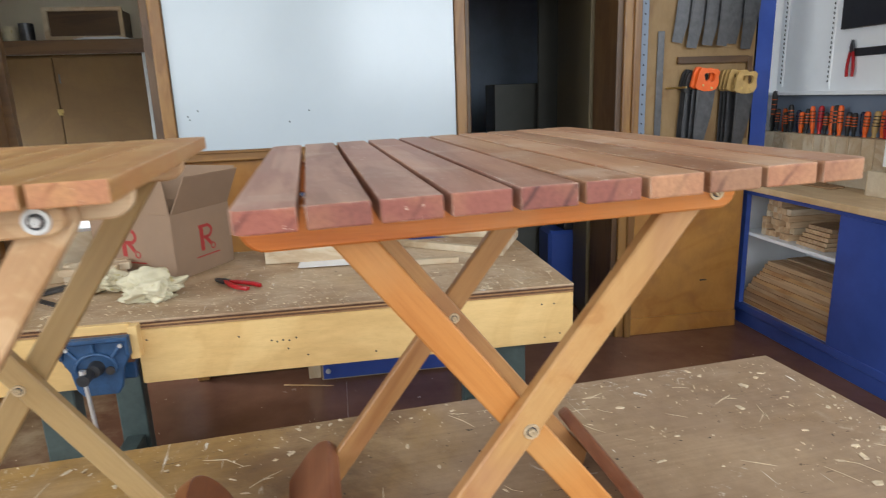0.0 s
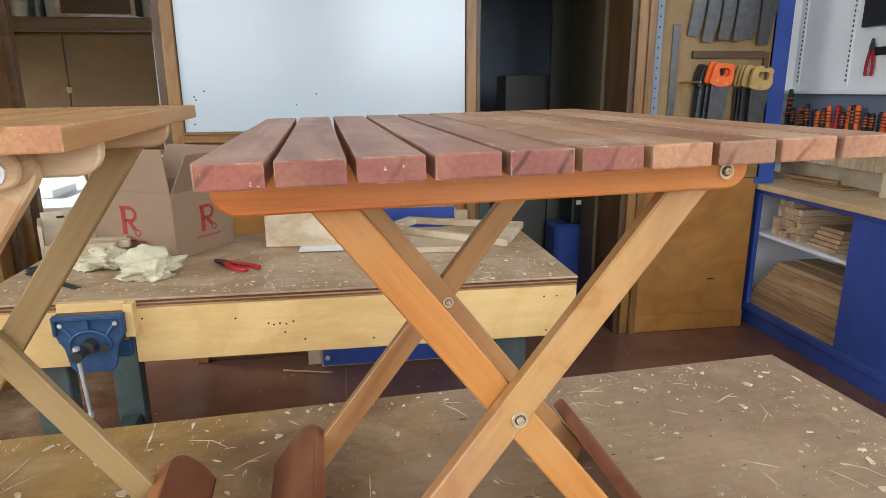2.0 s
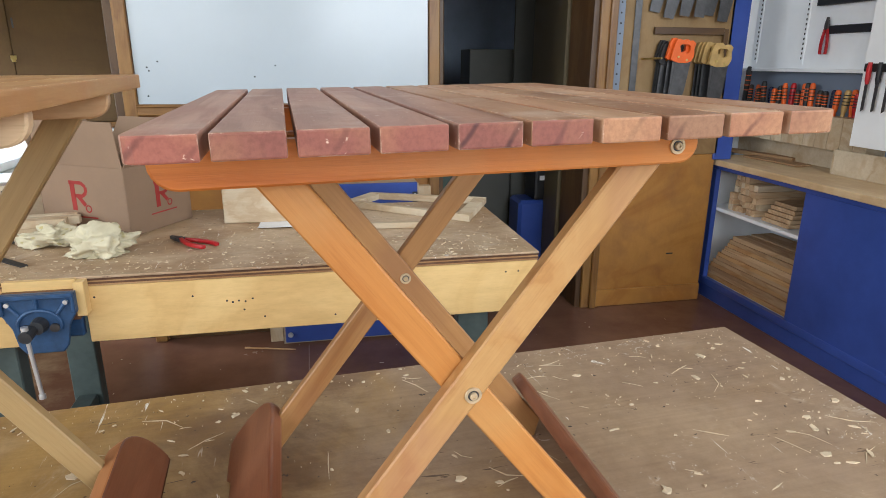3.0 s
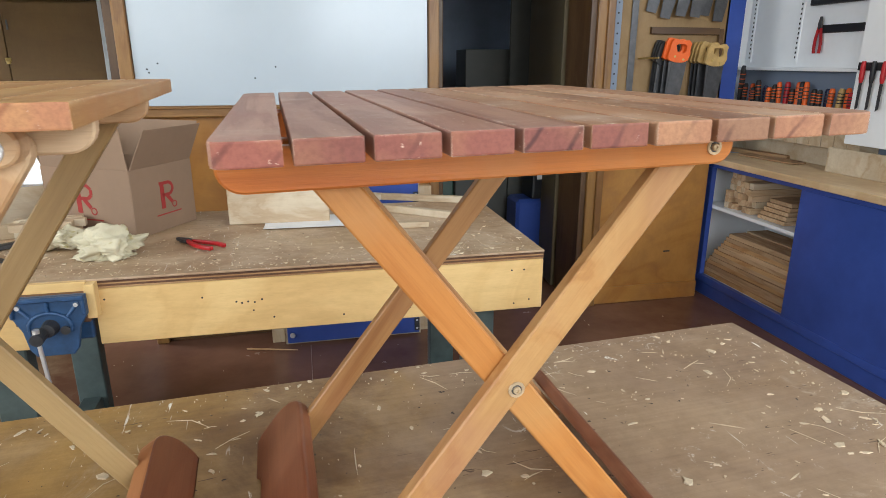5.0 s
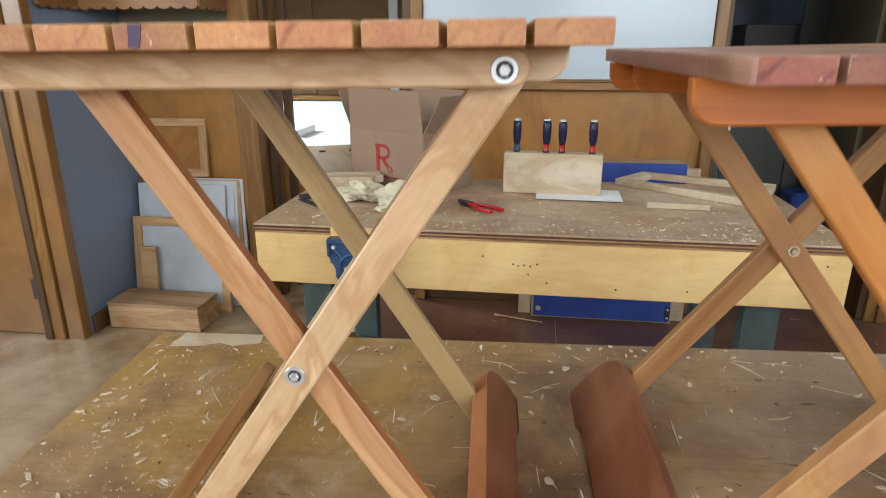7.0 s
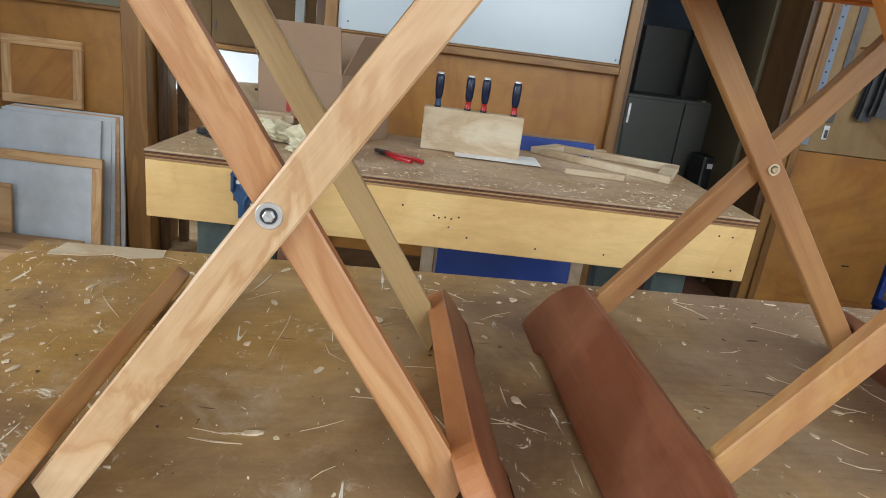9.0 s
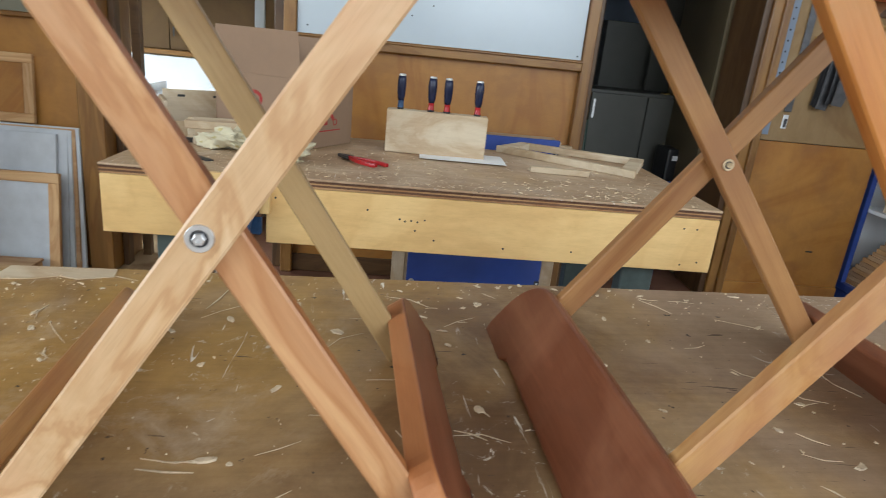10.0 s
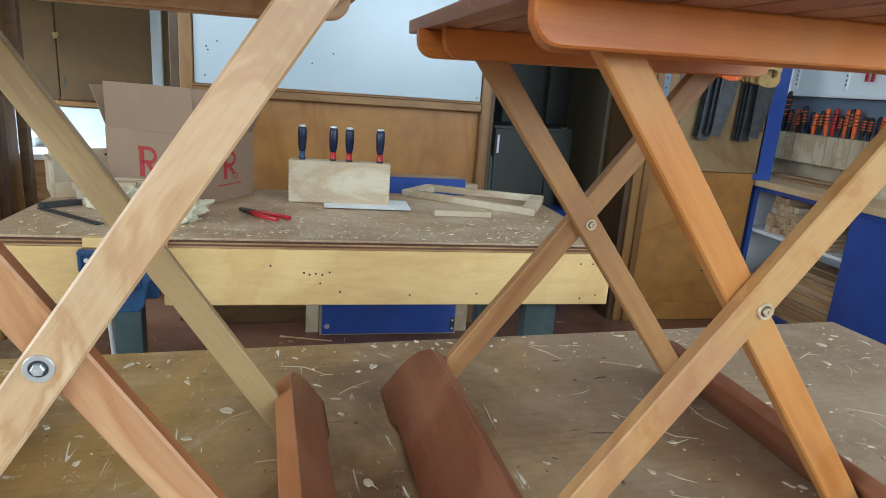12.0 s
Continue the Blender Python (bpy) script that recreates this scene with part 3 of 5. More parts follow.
strip("trim", (1.622, 1.66, WALL_Y - 0.04, WALL_Y + 0.018, 0, CEIL), TRIM, "varnished door casing")
strip("trim", (0.74, 1.59, WALL_Y - 0.02, WALL_Y + 0.1, 2.08, 2.12), TRIM, "varnished door head")

# whiteboard
wb = thing("whiteboard", "white enamel whiteboard in a varnished wooden frame", "whiteboard", at(0, WALL_Y, 0))
part("panel", cuboid(-0.646, 0.685, -0.028, -0.004, 1.163, 2.4, 0.002), WHITEBOARD, wb)
board("frame_rail", (-0.652, -0.03, 1.139), (0.688, -0.03, 1.139), 0.05, 0.05, TRIM, wb, (0, -1, 0), 0.004, label="varnished bottom rail")
board("pen_ledge", (-0.652, -0.05, 1.157), (0.688, -0.05, 1.157), 0.03, 0.012, TRIM, wb, (0, 0, 1), 0.003)
for x, z in ((-0.6, 1.2), (-0.035, 1.335), (0.665, 1.18), (-0.585, 1.31), (-0.592, 1.325), (-0.13, 1.285), (-0.545, 1.35)):
    part("mark", rod((x, -0.030, z), (x, -0.0278, z), 0.004, n=8), BLACK, wb, "small black mark")

# tool panel to the right of the doorway
tp = tagged(board("tool_board", (2.0, WALL_Y, 0.872), (2.0, WALL_Y, CEIL - 0.01), 0.66, 0.03, PEG, face=(0, -1, 0), bevel=0.002), "tan plywood tool panel on the wall", "panel")
lp = tagged(board("lower_panel", (2.0, WALL_Y + 0.008, 0.002), (2.0, WALL_Y + 0.008, 0.868), 0.66, 0.02, PANEL, face=(0, -1, 0), bevel=0.001), "orange-brown hardboard lower wall panel", "panel", kind="structure")


# ---- folding slatted tables ----
def bolt(name, place, radius, parent, dome=0.004, nut=True, mat=STEEL):
    """A round washer with a hexagon head, pointing along -Y of its parent."""
    b = part(name, lathe([(radius, 0), (radius, 0.0012), (radius * 0.95, 0.0018), (radius * 0.66, 0.0018), (radius * 0.6, 0.0008), (radius * 0.56, 0.0008)], 28), mat, parent, "bright steel washer" if nut else "dull yellow washer", place @ pose(0, 0, 0, 90))
    part("shadow_gap", rod((0, 0, 0.0007), (0, 0, 0.0012), radius * 0.62, n=24), DARKSTEEL if nut else DULL, b)
    hx = lathe([(radius * 0.46, 0.001), (radius * 0.46, 0.0032), (radius * 0.38, 0.004), (radius * 0.2, 0.004), (radius * 0.17, 0.0026)], 6 if nut else 20)
    part("nut", hx, mat, b)
    return b


def folding_table(name, label, place, slats, pitch, gap, length, low, slope, vs, cross, pivot, leg1, mats, rail_u, inner_u, start=0.0, pivot_shift=0.0, leg_shift=(0.0, 0.0)):
    """A slatted top on two pairs of rails over two crossed pairs of legs.

    u runs along the front, v away, w up; vs holds the depths of rail, legs and inner rail from the front;
    the shifts set a leg off its bolt, square to its length.
    """
    t = thing(name, label, "folding table", place)
    th, leg_w, leg_t = 0.016, 0.031, 0.016
    tilt = math.atan(slope)
    rng = random.Random(5 if slope else 9)
    for k in range(slats):
        u = start + pitch * (k + 0.5)
        top_mat, end_mat = mats["slat"][k >= slats // 2], mats["end"][k > slats // 2]
        w = low + slope * u + th / 2
        wide = pitch - gap
        a = Vector((u, rng.uniform(-0.001, 0.001), w))
        if slope > 0.015 and k in (0, slats - 1):
            # the outer slats have rounded corners
            r, hl, hw = 0.012, length / 2, wide / 2
            sg = 1 if k == 0 else -1
            pts = [(-hl, -hw * sg), (hl, -hw * sg)] + [(hl - r + x, (hw - r + y) * sg) for x, y in arc(0, 0, r, 0, 90, 5)] + [(-hl + r - x, (hw - r + y) * sg) for x, y in reversed(arc(0, 0, r, 0, 90, 5))]
            bm = slab(pts, -th / 2, th / 2, 0.0015, 2)
            for fc in bm.faces:
                fc.normal_update()
                if abs(fc.normal.x) > 0.6:
                    fc.material_index = 1
            part("slat", bm, [top_mat, end_mat], t, "", lying(a, a + Vector((0, length, 0)), (-math.sin(tilt), 0, math.cos(tilt))))
            continue
        board("slat", a, a + Vector((0, length, 0)), wide, th, top_mat, t, (-math.sin(tilt), 0, math.cos(tilt)), 0.0015, end_mat, segments=2)

    def rail(nm, u0, u1, v0, v1, mat, round_right, lab=""):
        h = 0.027 if mats["bolt"] is STEEL else 0.033
        x0, x1 = u0, u1
        if round_right:
            pts = [(x0, 0), (x0, -h * 0.35)] + arc(x0 + 0.02, -h + 0.02, 0.02, 180, 270)[1:] + arc(x1 - h / 2, -h / 2, h / 2, -90, 90, 10)
        else:
            pts = [(x0, 0), (x0, -h * 0.4)] + arc(x0 + 0.02, -h + 0.02, 0.02, 180, 270)[1:] + arc(x1 - 0.02, -h + 0.02, 0.02, 270, 360) + [(x1, 0)]
        bm = slab([(x, y) for x, y in pts], 0, v1 - v0, 0.0018)
        m = Matrix.Translation((0, v1, low)) @ Matrix.Rotation(-tilt, 4, "Y") @ Matrix.Rotation(radians(90), 4, "X")
        return part(nm, bm, mat, t, lab, m)

    o, l2, l1, inn = vs
    for side in (0, 1):
        f = (lambda v: v) if side == 0 else (lambda v: length - v)
        lo = lambda a, b: (min(f(a), f(b)), max(f(a), f(b)))
        rail("outer_rail", *rail_u, *lo(o, l2), mats["rail"], True)
        rail("inner_rail", *inner_u, *lo(inn, inn + 0.014), mats["rail"], False)
        c, pv = Vector(cross), Vector(pivot)
        d2 = (pv - c).normalized()
        foot2 = c - d2 * (c.y / d2.y)
        top2 = pv + d2 * 0.012
        d1 = (Vector(leg1) - c).normalized()
        foot1 = c - d1 * (c.y / d1.y)
        top1 = c + d1 * ((low + slope * leg1[0] - c.y - 0.004) / d1.y)
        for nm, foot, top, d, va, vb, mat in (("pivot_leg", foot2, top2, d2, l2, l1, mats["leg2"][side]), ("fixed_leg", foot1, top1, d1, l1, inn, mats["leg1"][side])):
            v0, v1 = lo(va, vb)
            v = (v0 + v1) / 2
            off = Vector((-d.y, d.x)) * (pivot_shift if nm == "pivot_leg" else leg_shift[side])
            s, e = foot + d * 0.012 + off, top + off
            half = (e - s).length / 2
            # the foot is cut level with the bench, the top rounded
            slant = leg_w / 2 * d.x / d.y
            pts = [(-half + 0.0 - slant, -leg_w / 2)] + [(half - leg_w / 2 + x, y) for x, y in arc(0, 0, leg_w / 2, -90, 90, 8)] + [(-half + slant, leg_w / 2)]
            bm = slab(pts, -(v1 - v0 - 0.0006) / 2, (v1 - v0 - 0.0006) / 2, 0.0018)
            # the narrow sides carry their shade as a red-brown colour
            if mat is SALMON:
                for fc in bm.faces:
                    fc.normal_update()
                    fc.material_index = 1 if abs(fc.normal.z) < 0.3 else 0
            part(nm, bm, [mat, RUST_SHADE] if mat is SALMON else mat, t, "", lying((s.x, v, s.y), (e.x, v, e.y), (0, -1, 0)))
        if side == 0:
            bolt("pivot_bolt", Matrix.Translation((pv.x, f(o), pv.y)), 0.0095 if mats["bolt"] is STEEL else 0.007, t, mat=mats["bolt"], nut=mats["bolt"] is STEEL)
            bolt("cross_bolt", Matrix.Translation((c.x, f(l2), c.y)), 0.0092 if mats["bolt"] is STEEL else 0.0078, t, mat=mats["bolt"], nut=mats["bolt"] is STEEL)
        else:
            bolt("cross_bolt", Matrix.Translation((c.x, f(inn), c.y)), 0.0075, t, mat=ZINC, nut=False)
    # the stretchers: rounded boards across the feet
    c, pv = Vector(cross), Vector(pivot)
    for foot_dir, out in (((pv - c).normalized(), -1), ((Vector(leg1) - c).normalized(), 1)):
        d = foot_dir
        nrm = Vector((-d.y, d.x)) * (1 if out < 0 else -1)
        base = c - d * (c.y / d.y) + nrm * leg_w / 2
        steel = mats["bolt"] is STEEL
        narrow = out < 0 and steel
        thick = (0.02 if narrow else 0.026) if steel else 0.019
        # how far the board reaches along the leg, from below its foot upwards
        y0, y1 = ((-0.014, 0.056) if narrow else (-0.034, 0.055)) if steel else (-0.03, 0.081)
        rr = min(0.066, y1 - y0 - 0.016)
        v_near, v_far = (0.045, 0.474) if steel else (0.02, 0.522)
        ln = v_far - v_near
        # outline along the board (x) and up the leg (y): rounded upper corners, relieved underside
        pts = [(-ln / 2, y0 + 0.012), (-ln / 2 + 0.01, y0), (-ln / 2 + 0.1, y0)] + [(-ln / 2 + 0.115, y0 + 0.011), (ln / 2 - 0.115, y0 + 0.011)] + [(ln / 2 - 0.1, y0), (ln / 2 - 0.01, y0), (ln / 2, y0 + 0.012)]
        pts += arc(ln / 2 - rr, y1 - rr, rr, 0, 90, 10) + arc(-ln / 2 + rr, y1 - rr, rr, 90, 180, 10)
        bm = slab(pts, 0, thick, 0.005 if steel else 0.007, 4)
        x = Vector((0, 1, 0))
        y = Vector((d.x, 0, d.y))
        z = Vector((nrm.x, 0, nrm.y))
        if x.cross(y).dot(z) < 0:
            x = -x
        m = Matrix((x, y, z)).transposed().to_4x4()
        m.translation = Vector((base.x, (v_near + v_far) / 2, base.y)) + z * 0.001
        # the underside is planed level with the bench
        back = m.inverted()
        for vt in bm.verts:
            p = m @ vt.co
            if p.z < 0.0005:
                p.z = 0.0005
                vt.co = back @ p
        for fc in bm.faces:
            fc.normal_update()
            fc.material_index = 1 if abs(fc.normal.z) < 0.5 else 0
        part("stretcher", bm, [AMBER, AMBER] if narrow else [FOOT, mats["edge"]], t, "amber stained rounded stretcher" if narrow else "red-brown stained rounded stretcher", m)
    return t


BENCH_Z = 0.80
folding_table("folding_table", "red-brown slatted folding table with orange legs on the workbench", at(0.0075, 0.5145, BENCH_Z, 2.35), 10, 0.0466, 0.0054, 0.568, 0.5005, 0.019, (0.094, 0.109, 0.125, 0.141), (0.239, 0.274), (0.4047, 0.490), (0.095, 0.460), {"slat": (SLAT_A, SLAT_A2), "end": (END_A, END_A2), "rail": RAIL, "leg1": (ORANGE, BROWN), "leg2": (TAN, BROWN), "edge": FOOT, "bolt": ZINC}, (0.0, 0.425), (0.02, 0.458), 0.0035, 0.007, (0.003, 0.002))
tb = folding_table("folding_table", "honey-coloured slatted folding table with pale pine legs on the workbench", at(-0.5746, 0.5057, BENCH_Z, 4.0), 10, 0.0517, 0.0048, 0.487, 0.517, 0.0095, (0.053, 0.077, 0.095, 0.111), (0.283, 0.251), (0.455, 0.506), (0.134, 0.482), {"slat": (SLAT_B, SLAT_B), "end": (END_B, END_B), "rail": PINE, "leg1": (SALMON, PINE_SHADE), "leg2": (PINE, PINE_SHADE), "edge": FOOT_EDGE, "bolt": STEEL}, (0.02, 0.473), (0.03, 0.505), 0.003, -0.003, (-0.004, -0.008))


stain = part("stain", slab([(-0.004, 0.001), (0.003, 0.0005), (0.0045, 0.006), (0.006, 0.0145), (-0.0025, 0.0148), (-0.003, 0.007)], 0, 0.0006), plain("purple_stain", (0.07, 0.045, 0.09), 0.5), tb, "dark purple stain on a slat end", at(4 * 0.0517 + 0.019, 0.0, 0.5199) @ Matrix.Rotation(radians(90), 4, "X"))

# ---- workbenches ----
def workbench(label, place, long, deep, top_mat, split=False):
    """A plywood top on an apron frame with green legs; its origin is at the floor under the front left corner of the top."""
    b = thing("workbench", label, "workbench", place)
    top = BENCH_Z
    part("top", cuboid(0, long, 0, deep, top - 0.007, top, 0.002), top_mat, b)
    for k, m in enumerate((PLYDARK, PLYEDGE, PLYDARK, PLYEDGE)):
        z = top - 0.0075 - k * 0.005
        inset = 0.001 + 0.0015 * (k % 2)
        part("ply_layer", cuboid(inset, long - inset, inset, deep - inset, z - 0.0047, z), m, b)
    za, zb = top - 0.19, top - 0.029
    if split:
        board("apron", (0.002, 0.013, (za + zb) / 2), (0.265, 0.013, (za + zb) / 2), zb - za, 0.024, APRON, b, (0, -1, 0), 0.002)
        board("apron", (0.435, 0.013, (za + zb) / 2), (long - 0.002, 0.013, (za + zb) / 2), zb - za, 0.024, APRON, b, (0, -1, 0), 0.002)
        board("cheek_block", (0.436, -0.006, top - 0.10), (0.436, -0.006, top - 0.005), 0.026, 0.05, APRON, b, (0, -1, 0), 0.002)
        board("jaw_lining", (0.25, 0.0, top - 0.018), (0.424, 0.0, top - 0.018), 0.034, 0.03, APRON, b, (0, -1, 0), 0.002)
        for x, z in ((0.46, -0.06), (0.71, -0.075), (0.80, -0.095), (0.815, -0.1), (0.832, -0.097), (0.85, -0.1), (0.87, -0.093), (0.845, -0.125), (1.1, -0.16), (1.3, -0.155), (1.62, -0.06), (1.66, -0.06), (1.63, -0.17), (1.68, -0.16), (0.9, -0.15)):
            part("nail_hole", rod((x, 0.0007, top + z), (x, 0.003, top + z), 0.003, n=8), BLACK, b)
    else:
        board("apron", (0.002, 0.013, (za + zb) / 2), (long - 0.002, 0.013, (za + zb) / 2), zb - za, 0.024, APRON, b, (0, -1, 0), 0.002)
    board("apron", (0.002, deep - 0.013, (za + zb) / 2), (long - 0.002, deep - 0.013, (za + zb) / 2), zb - za, 0.024, APRON, b, (0, -1, 0), 0.002)
    for x in (0.013, long - 0.013):
        board("end_apron", (x, 0.026, (za + zb) / 2), (x, deep - 0.026, (za + zb) / 2), zb - za, 0.022, APRON, b, (1, 0, 0), 0.002)
    for x in (0.17, long - 0.19):
        for y in (0.09, deep - 0.12):
            part("leg", cuboid(x - 0.05, x + 0.05, y - 0.03, y + 0.03, 0.0, top - 0.03, 0.004), GREEN, b)
        part("foot_rail", cuboid(x - 0.035, x + 0.035, 0.12, deep - 0.15, 0.06, 0.13, 0.004), GREEN, b)
    return b


workbench("plywood-topped workbench with a scarred, glue-stained top and yellow pine apron", at(-0.7335, 0.362, 0, 4.1), 1.778, 0.79, PLYTOP)
workbench("plywood-topped workbench with a dusty top, yellow pine apron and grey-green legs", at(-0.945, 1.897, 0, 0), 1.725, 0.77, PLYTOP_FAR, True)

# ---- base cabinet along the right wall ----
CX = 2.38
bc = thing("base_cabinet", "blue painted base cabinet with one sliding door open and white inside", "cabinet", at(CX, 0, 0))
ya, yb = 0.2, 3.44
part("plinth", cuboid(0.012, 0.5, ya, yb, 0.0, 0.085, 0.003), BLUE, bc)
part("bottom_rail", cuboid(0.0, 0.03, ya, yb, 0.085, 0.125, 0.003), BLUE, bc)
part("top_rail", cuboid(0.0, 0.03, ya, yb, 0.775, 0.80, 0.003), BLUE, bc)
part("end_stile", cuboid(0.0, 0.03, 3.33, yb, 0.125, 0.775, 0.003), BLUE, bc)
part("floor_panel", cuboid(0.03, 0.5, ya, yb, 0.1, 0.122), WHITE, bc)
part("back_panel", cuboid(0.49, 0.51, ya, yb, 0.122, 0.80), WHITE, bc)
part("end_panel", cuboid(0.03, 0.49, yb - 0.02, yb, 0.122, 0.80), WHITE, bc)
part("shelf", cuboid(0.035, 0.49, 2.3, yb - 0.02, 0.53, 0.55, 0.002), WHITE, bc, "white painted shelf")
part("sliding_door", cuboid(0.008, 0.026, 1.2, 2.66, 0.118, 0.785, 0.003), BLUE, bc, "blue gloss painted door")
part("sliding_door", cuboid(0.03, 0.046, 0.25, 1.3, 0.118, 0.785, 0.003), BLUE, bc, "blue gloss painted door")
ct = tagged(board("countertop", (CX + 0.235, 0.2, 0.819), (CX + 0.235, 3.46, 0.819), 0.53, 0.034, COUNTER, face=(0, 0, 1), bevel=0.003), "light wooden countertop over the base cabinet", "countertop")


# ---- tool cabinet over the counter ----
BX = 2.75
tc = thing("tool_cabinet", "white open tool cabinet with a blue front post above the counter", "cabinet", at(0, 0, 0))
part("front_post", cuboid(2.315, 2.425, 3.285, 3.33, 0.838, 2.6, 0.003), BLUE, tc, "blue gloss painted post")
part("end_panel", cuboid(2.425, BX, 3.66, 3.68, 0.838, 2.6), WHITE, tc)
part("back_panel", cuboid(BX, BX + 0.02, 1.6, 3.68, 1.32, 2.6), WHITE, tc)
# the shade under the shelf is given to this panel as blue-grey colour
part("lower_back_panel", cuboid(BX, BX + 0.02, 1.6, 3.68, 0.838, 1.318), GREYPAINT_SHADE, tc, "lower back panel with its shade painted in blue-grey")
part("shelf", cuboid(BX - 0.07, BX, 1.9, 3.66, 1.315, 1.333, 0.002), WHITE, tc, "white painted shelf")
part("side_panel", cuboid(2.58, 2.6, 1.7, 2.66, 0.99, 2.6, 0.002), WHITE, tc, "white painted hinged panel")
for y in (3.615, 3.245):
    st = part("shelf_standard", cuboid(BX - 0.008, BX, y - 0.011, y + 0.011, 1.36, 2.6), WHITE, tc, "white perforated shelf standard")
    part("slots", joined(*[cuboid(BX - 0.0095, BX - 0.0078, y - 0.004, y + 0.004, 1.38 + 0.025 * k, 1.392 + 0.025 * k) for k in range(34)]), BLACK, st)
part("panel_seam", cuboid(BX - 0.0025, BX, 3.235, 3.262, 1.34, 2.6), WHITE, tc)

rack = thing("tool_rack", "pale wooden block with saw-cut slots holding hand tools", "tool rack", at(BX - 0.062, 0, 0))
for k in range(13):
    y = 2.62 + k * 0.08
    part("rack_block", cuboid(-0.05, 0.05, y, y + 0.076, 0.945, 1.105, 0.002), RAWPLY, rack)
part("rack_back", cuboid(0.05, 0.062, 2.62, 3.656, 0.838, 1.0), RAWPLY, rack)


def driver(place, colour, label, high=0.115, bulge=0.014, blade=0.06):
    t = thing("screwdriver", label, "hand tool", place, "tools in the rack")
    part("handle", lathe([(bulge * 0.7, 0), (bulge * 0.62, 0.014), (bulge * 0.9, 0.03), (bulge, high * 0.45), (bulge, high * 0.9), (bulge * 0.8, high * 0.97), (bulge * 0.5, high)], 12), colour, t)
    for k in range(4):
        z = high * (0.42 + 0.12 * k)
        part("grip_ring", lathe([(bulge * 1.0, z), (bulge * 1.06, z + 0.002), (bulge * 1.0, z + 0.005)], 12), BLACK if colour is not BLACK else ORANGEP, t)
    part("shaft", rod((0, 0, -blade), (0, 0, 0.002), 0.0035, n=8), DULL, t)
    return t


rng = random.Random(21)
for k in range(22):
    y = 3.535 - k * 0.0405
    colour = (BLACK, ORANGEP, BLACK, BLACK, NAVY, ORANGEP, BLACK, ORANGEP, RED, BLACK, ORANGEP)[k % 11] if k != 17 else YELLOW
    word = {BLACK: "black", ORANGEP: "orange", NAVY: "navy", RED: "red", YELLOW: "yellow"}[colour]
    driver(pose(BX - 0.062 + rng.uniform(-0.012, 0.012), y, 1.107, rng.uniform(-3, 3), rng.uniform(-3, 3), 0), colour, word + "-handled screwdriver standing in the wooden rack", rng.uniform(0.11, 0.155), rng.uniform(0.0125, 0.0155))
driver(pose(BX - 0.062, 3.585, 1.107, 5, -3), BLACK, "tall black-handled chisel standing in the wooden rack", 0.235, 0.016)
glue = thing("glue_bottle", "small white plastic bottle with a dark green cap", "bottle", at(BX - 0.1, 3.635, 1.105))
part("bottle", lathe([(0.016, 0), (0.018, 0.006), (0.018, 0.085), (0.009, 0.1), (0.009, 0.108)], 16), WHITE, glue)
part("cap", lathe([(0.011, 0.108), (0.011, 0.124), (0.006, 0.128)], 16), GREEN, glue)


def pliers_shape(t, length, jaw, grip, spread=0.16):
    """Pliers lying in the plane z = 0, with their jaws at +x; two handles, a joint and a pair of jaws."""
    for s in (-1, 1):
        a, n = [], 8
        for k in range(n + 1):
            q = k / n
            x = -length * 0.68 * q + length * 0.02
            y = s * (length * spread * math.sin(q * 2.2) * 0.75 + 0.004)
            a.append((x, y))
        wide = length * 0.034
        pts = [(x, y + wide) for x, y in a] + [(x, y - wide) for x, y in reversed(a)]
        part("handle", slab(pts, 0.001 if s < 0 else 0.004, 0.013 if s < 0 else 0.016, 0.0035, 2), grip, t)
        jaw_pts = [(-length * 0.02, s * 0.001), (length * 0.3, s * 0.001), (length * 0.3, s * length * 0.022), (length * 0.12, s * length * 0.07), (0, s * length * 0.07)]
        part("jaw", slab(jaw_pts, 0.003, 0.013, 0.001), jaw, t)
    part("rivet", rod((0, 0, 0.002), (0, 0, 0.016), length * 0.035, n=14), jaw, t)
    return t


# magnetic bar with pincers, and a dark holder above
bar = thing("magnetic_bar", "black magnetic tool bar on the white panel", "tool bar", at(BX, 0, 0))
part("bar", cuboid(-0.014, -0.0005, 2.3, 3.09, 1.505, 1.545, 0.002), BLACK, bar)
hd = thing("tool_holder", "black rectangular tool holder on the white panel", "tool holder", at(BX, 0, 0))
part("body", cuboid(-0.03, -0.0005, 2.3, 3.17, 1.645, 1.82, 0.004), BLACK, hd)
pn = thing("pincers", "long-nosed pincers with red handles on a magnetic bar", "pliers", Matrix.Translation((BX - 0.016, 3.082, 1.53)) @ Matrix.Rotation(radians(-90), 4, "Y") @ Matrix.Rotation(radians(90), 4, "Z") @ Matrix.Rotation(radians(-90), 4, "Z"))
pliers_shape(pn, 0.19, DARKSTEEL, RED, 0.1)

rail2 = thing("magnetic_bar", "black magnetic tool bar on the hinged white panel", "tool bar", at(2.58, 0, 0))
part("bar", cuboid(-0.014, -0.0005, 2.0, 2.645, 1.325, 1.36, 0.002), BLACK, rail2)
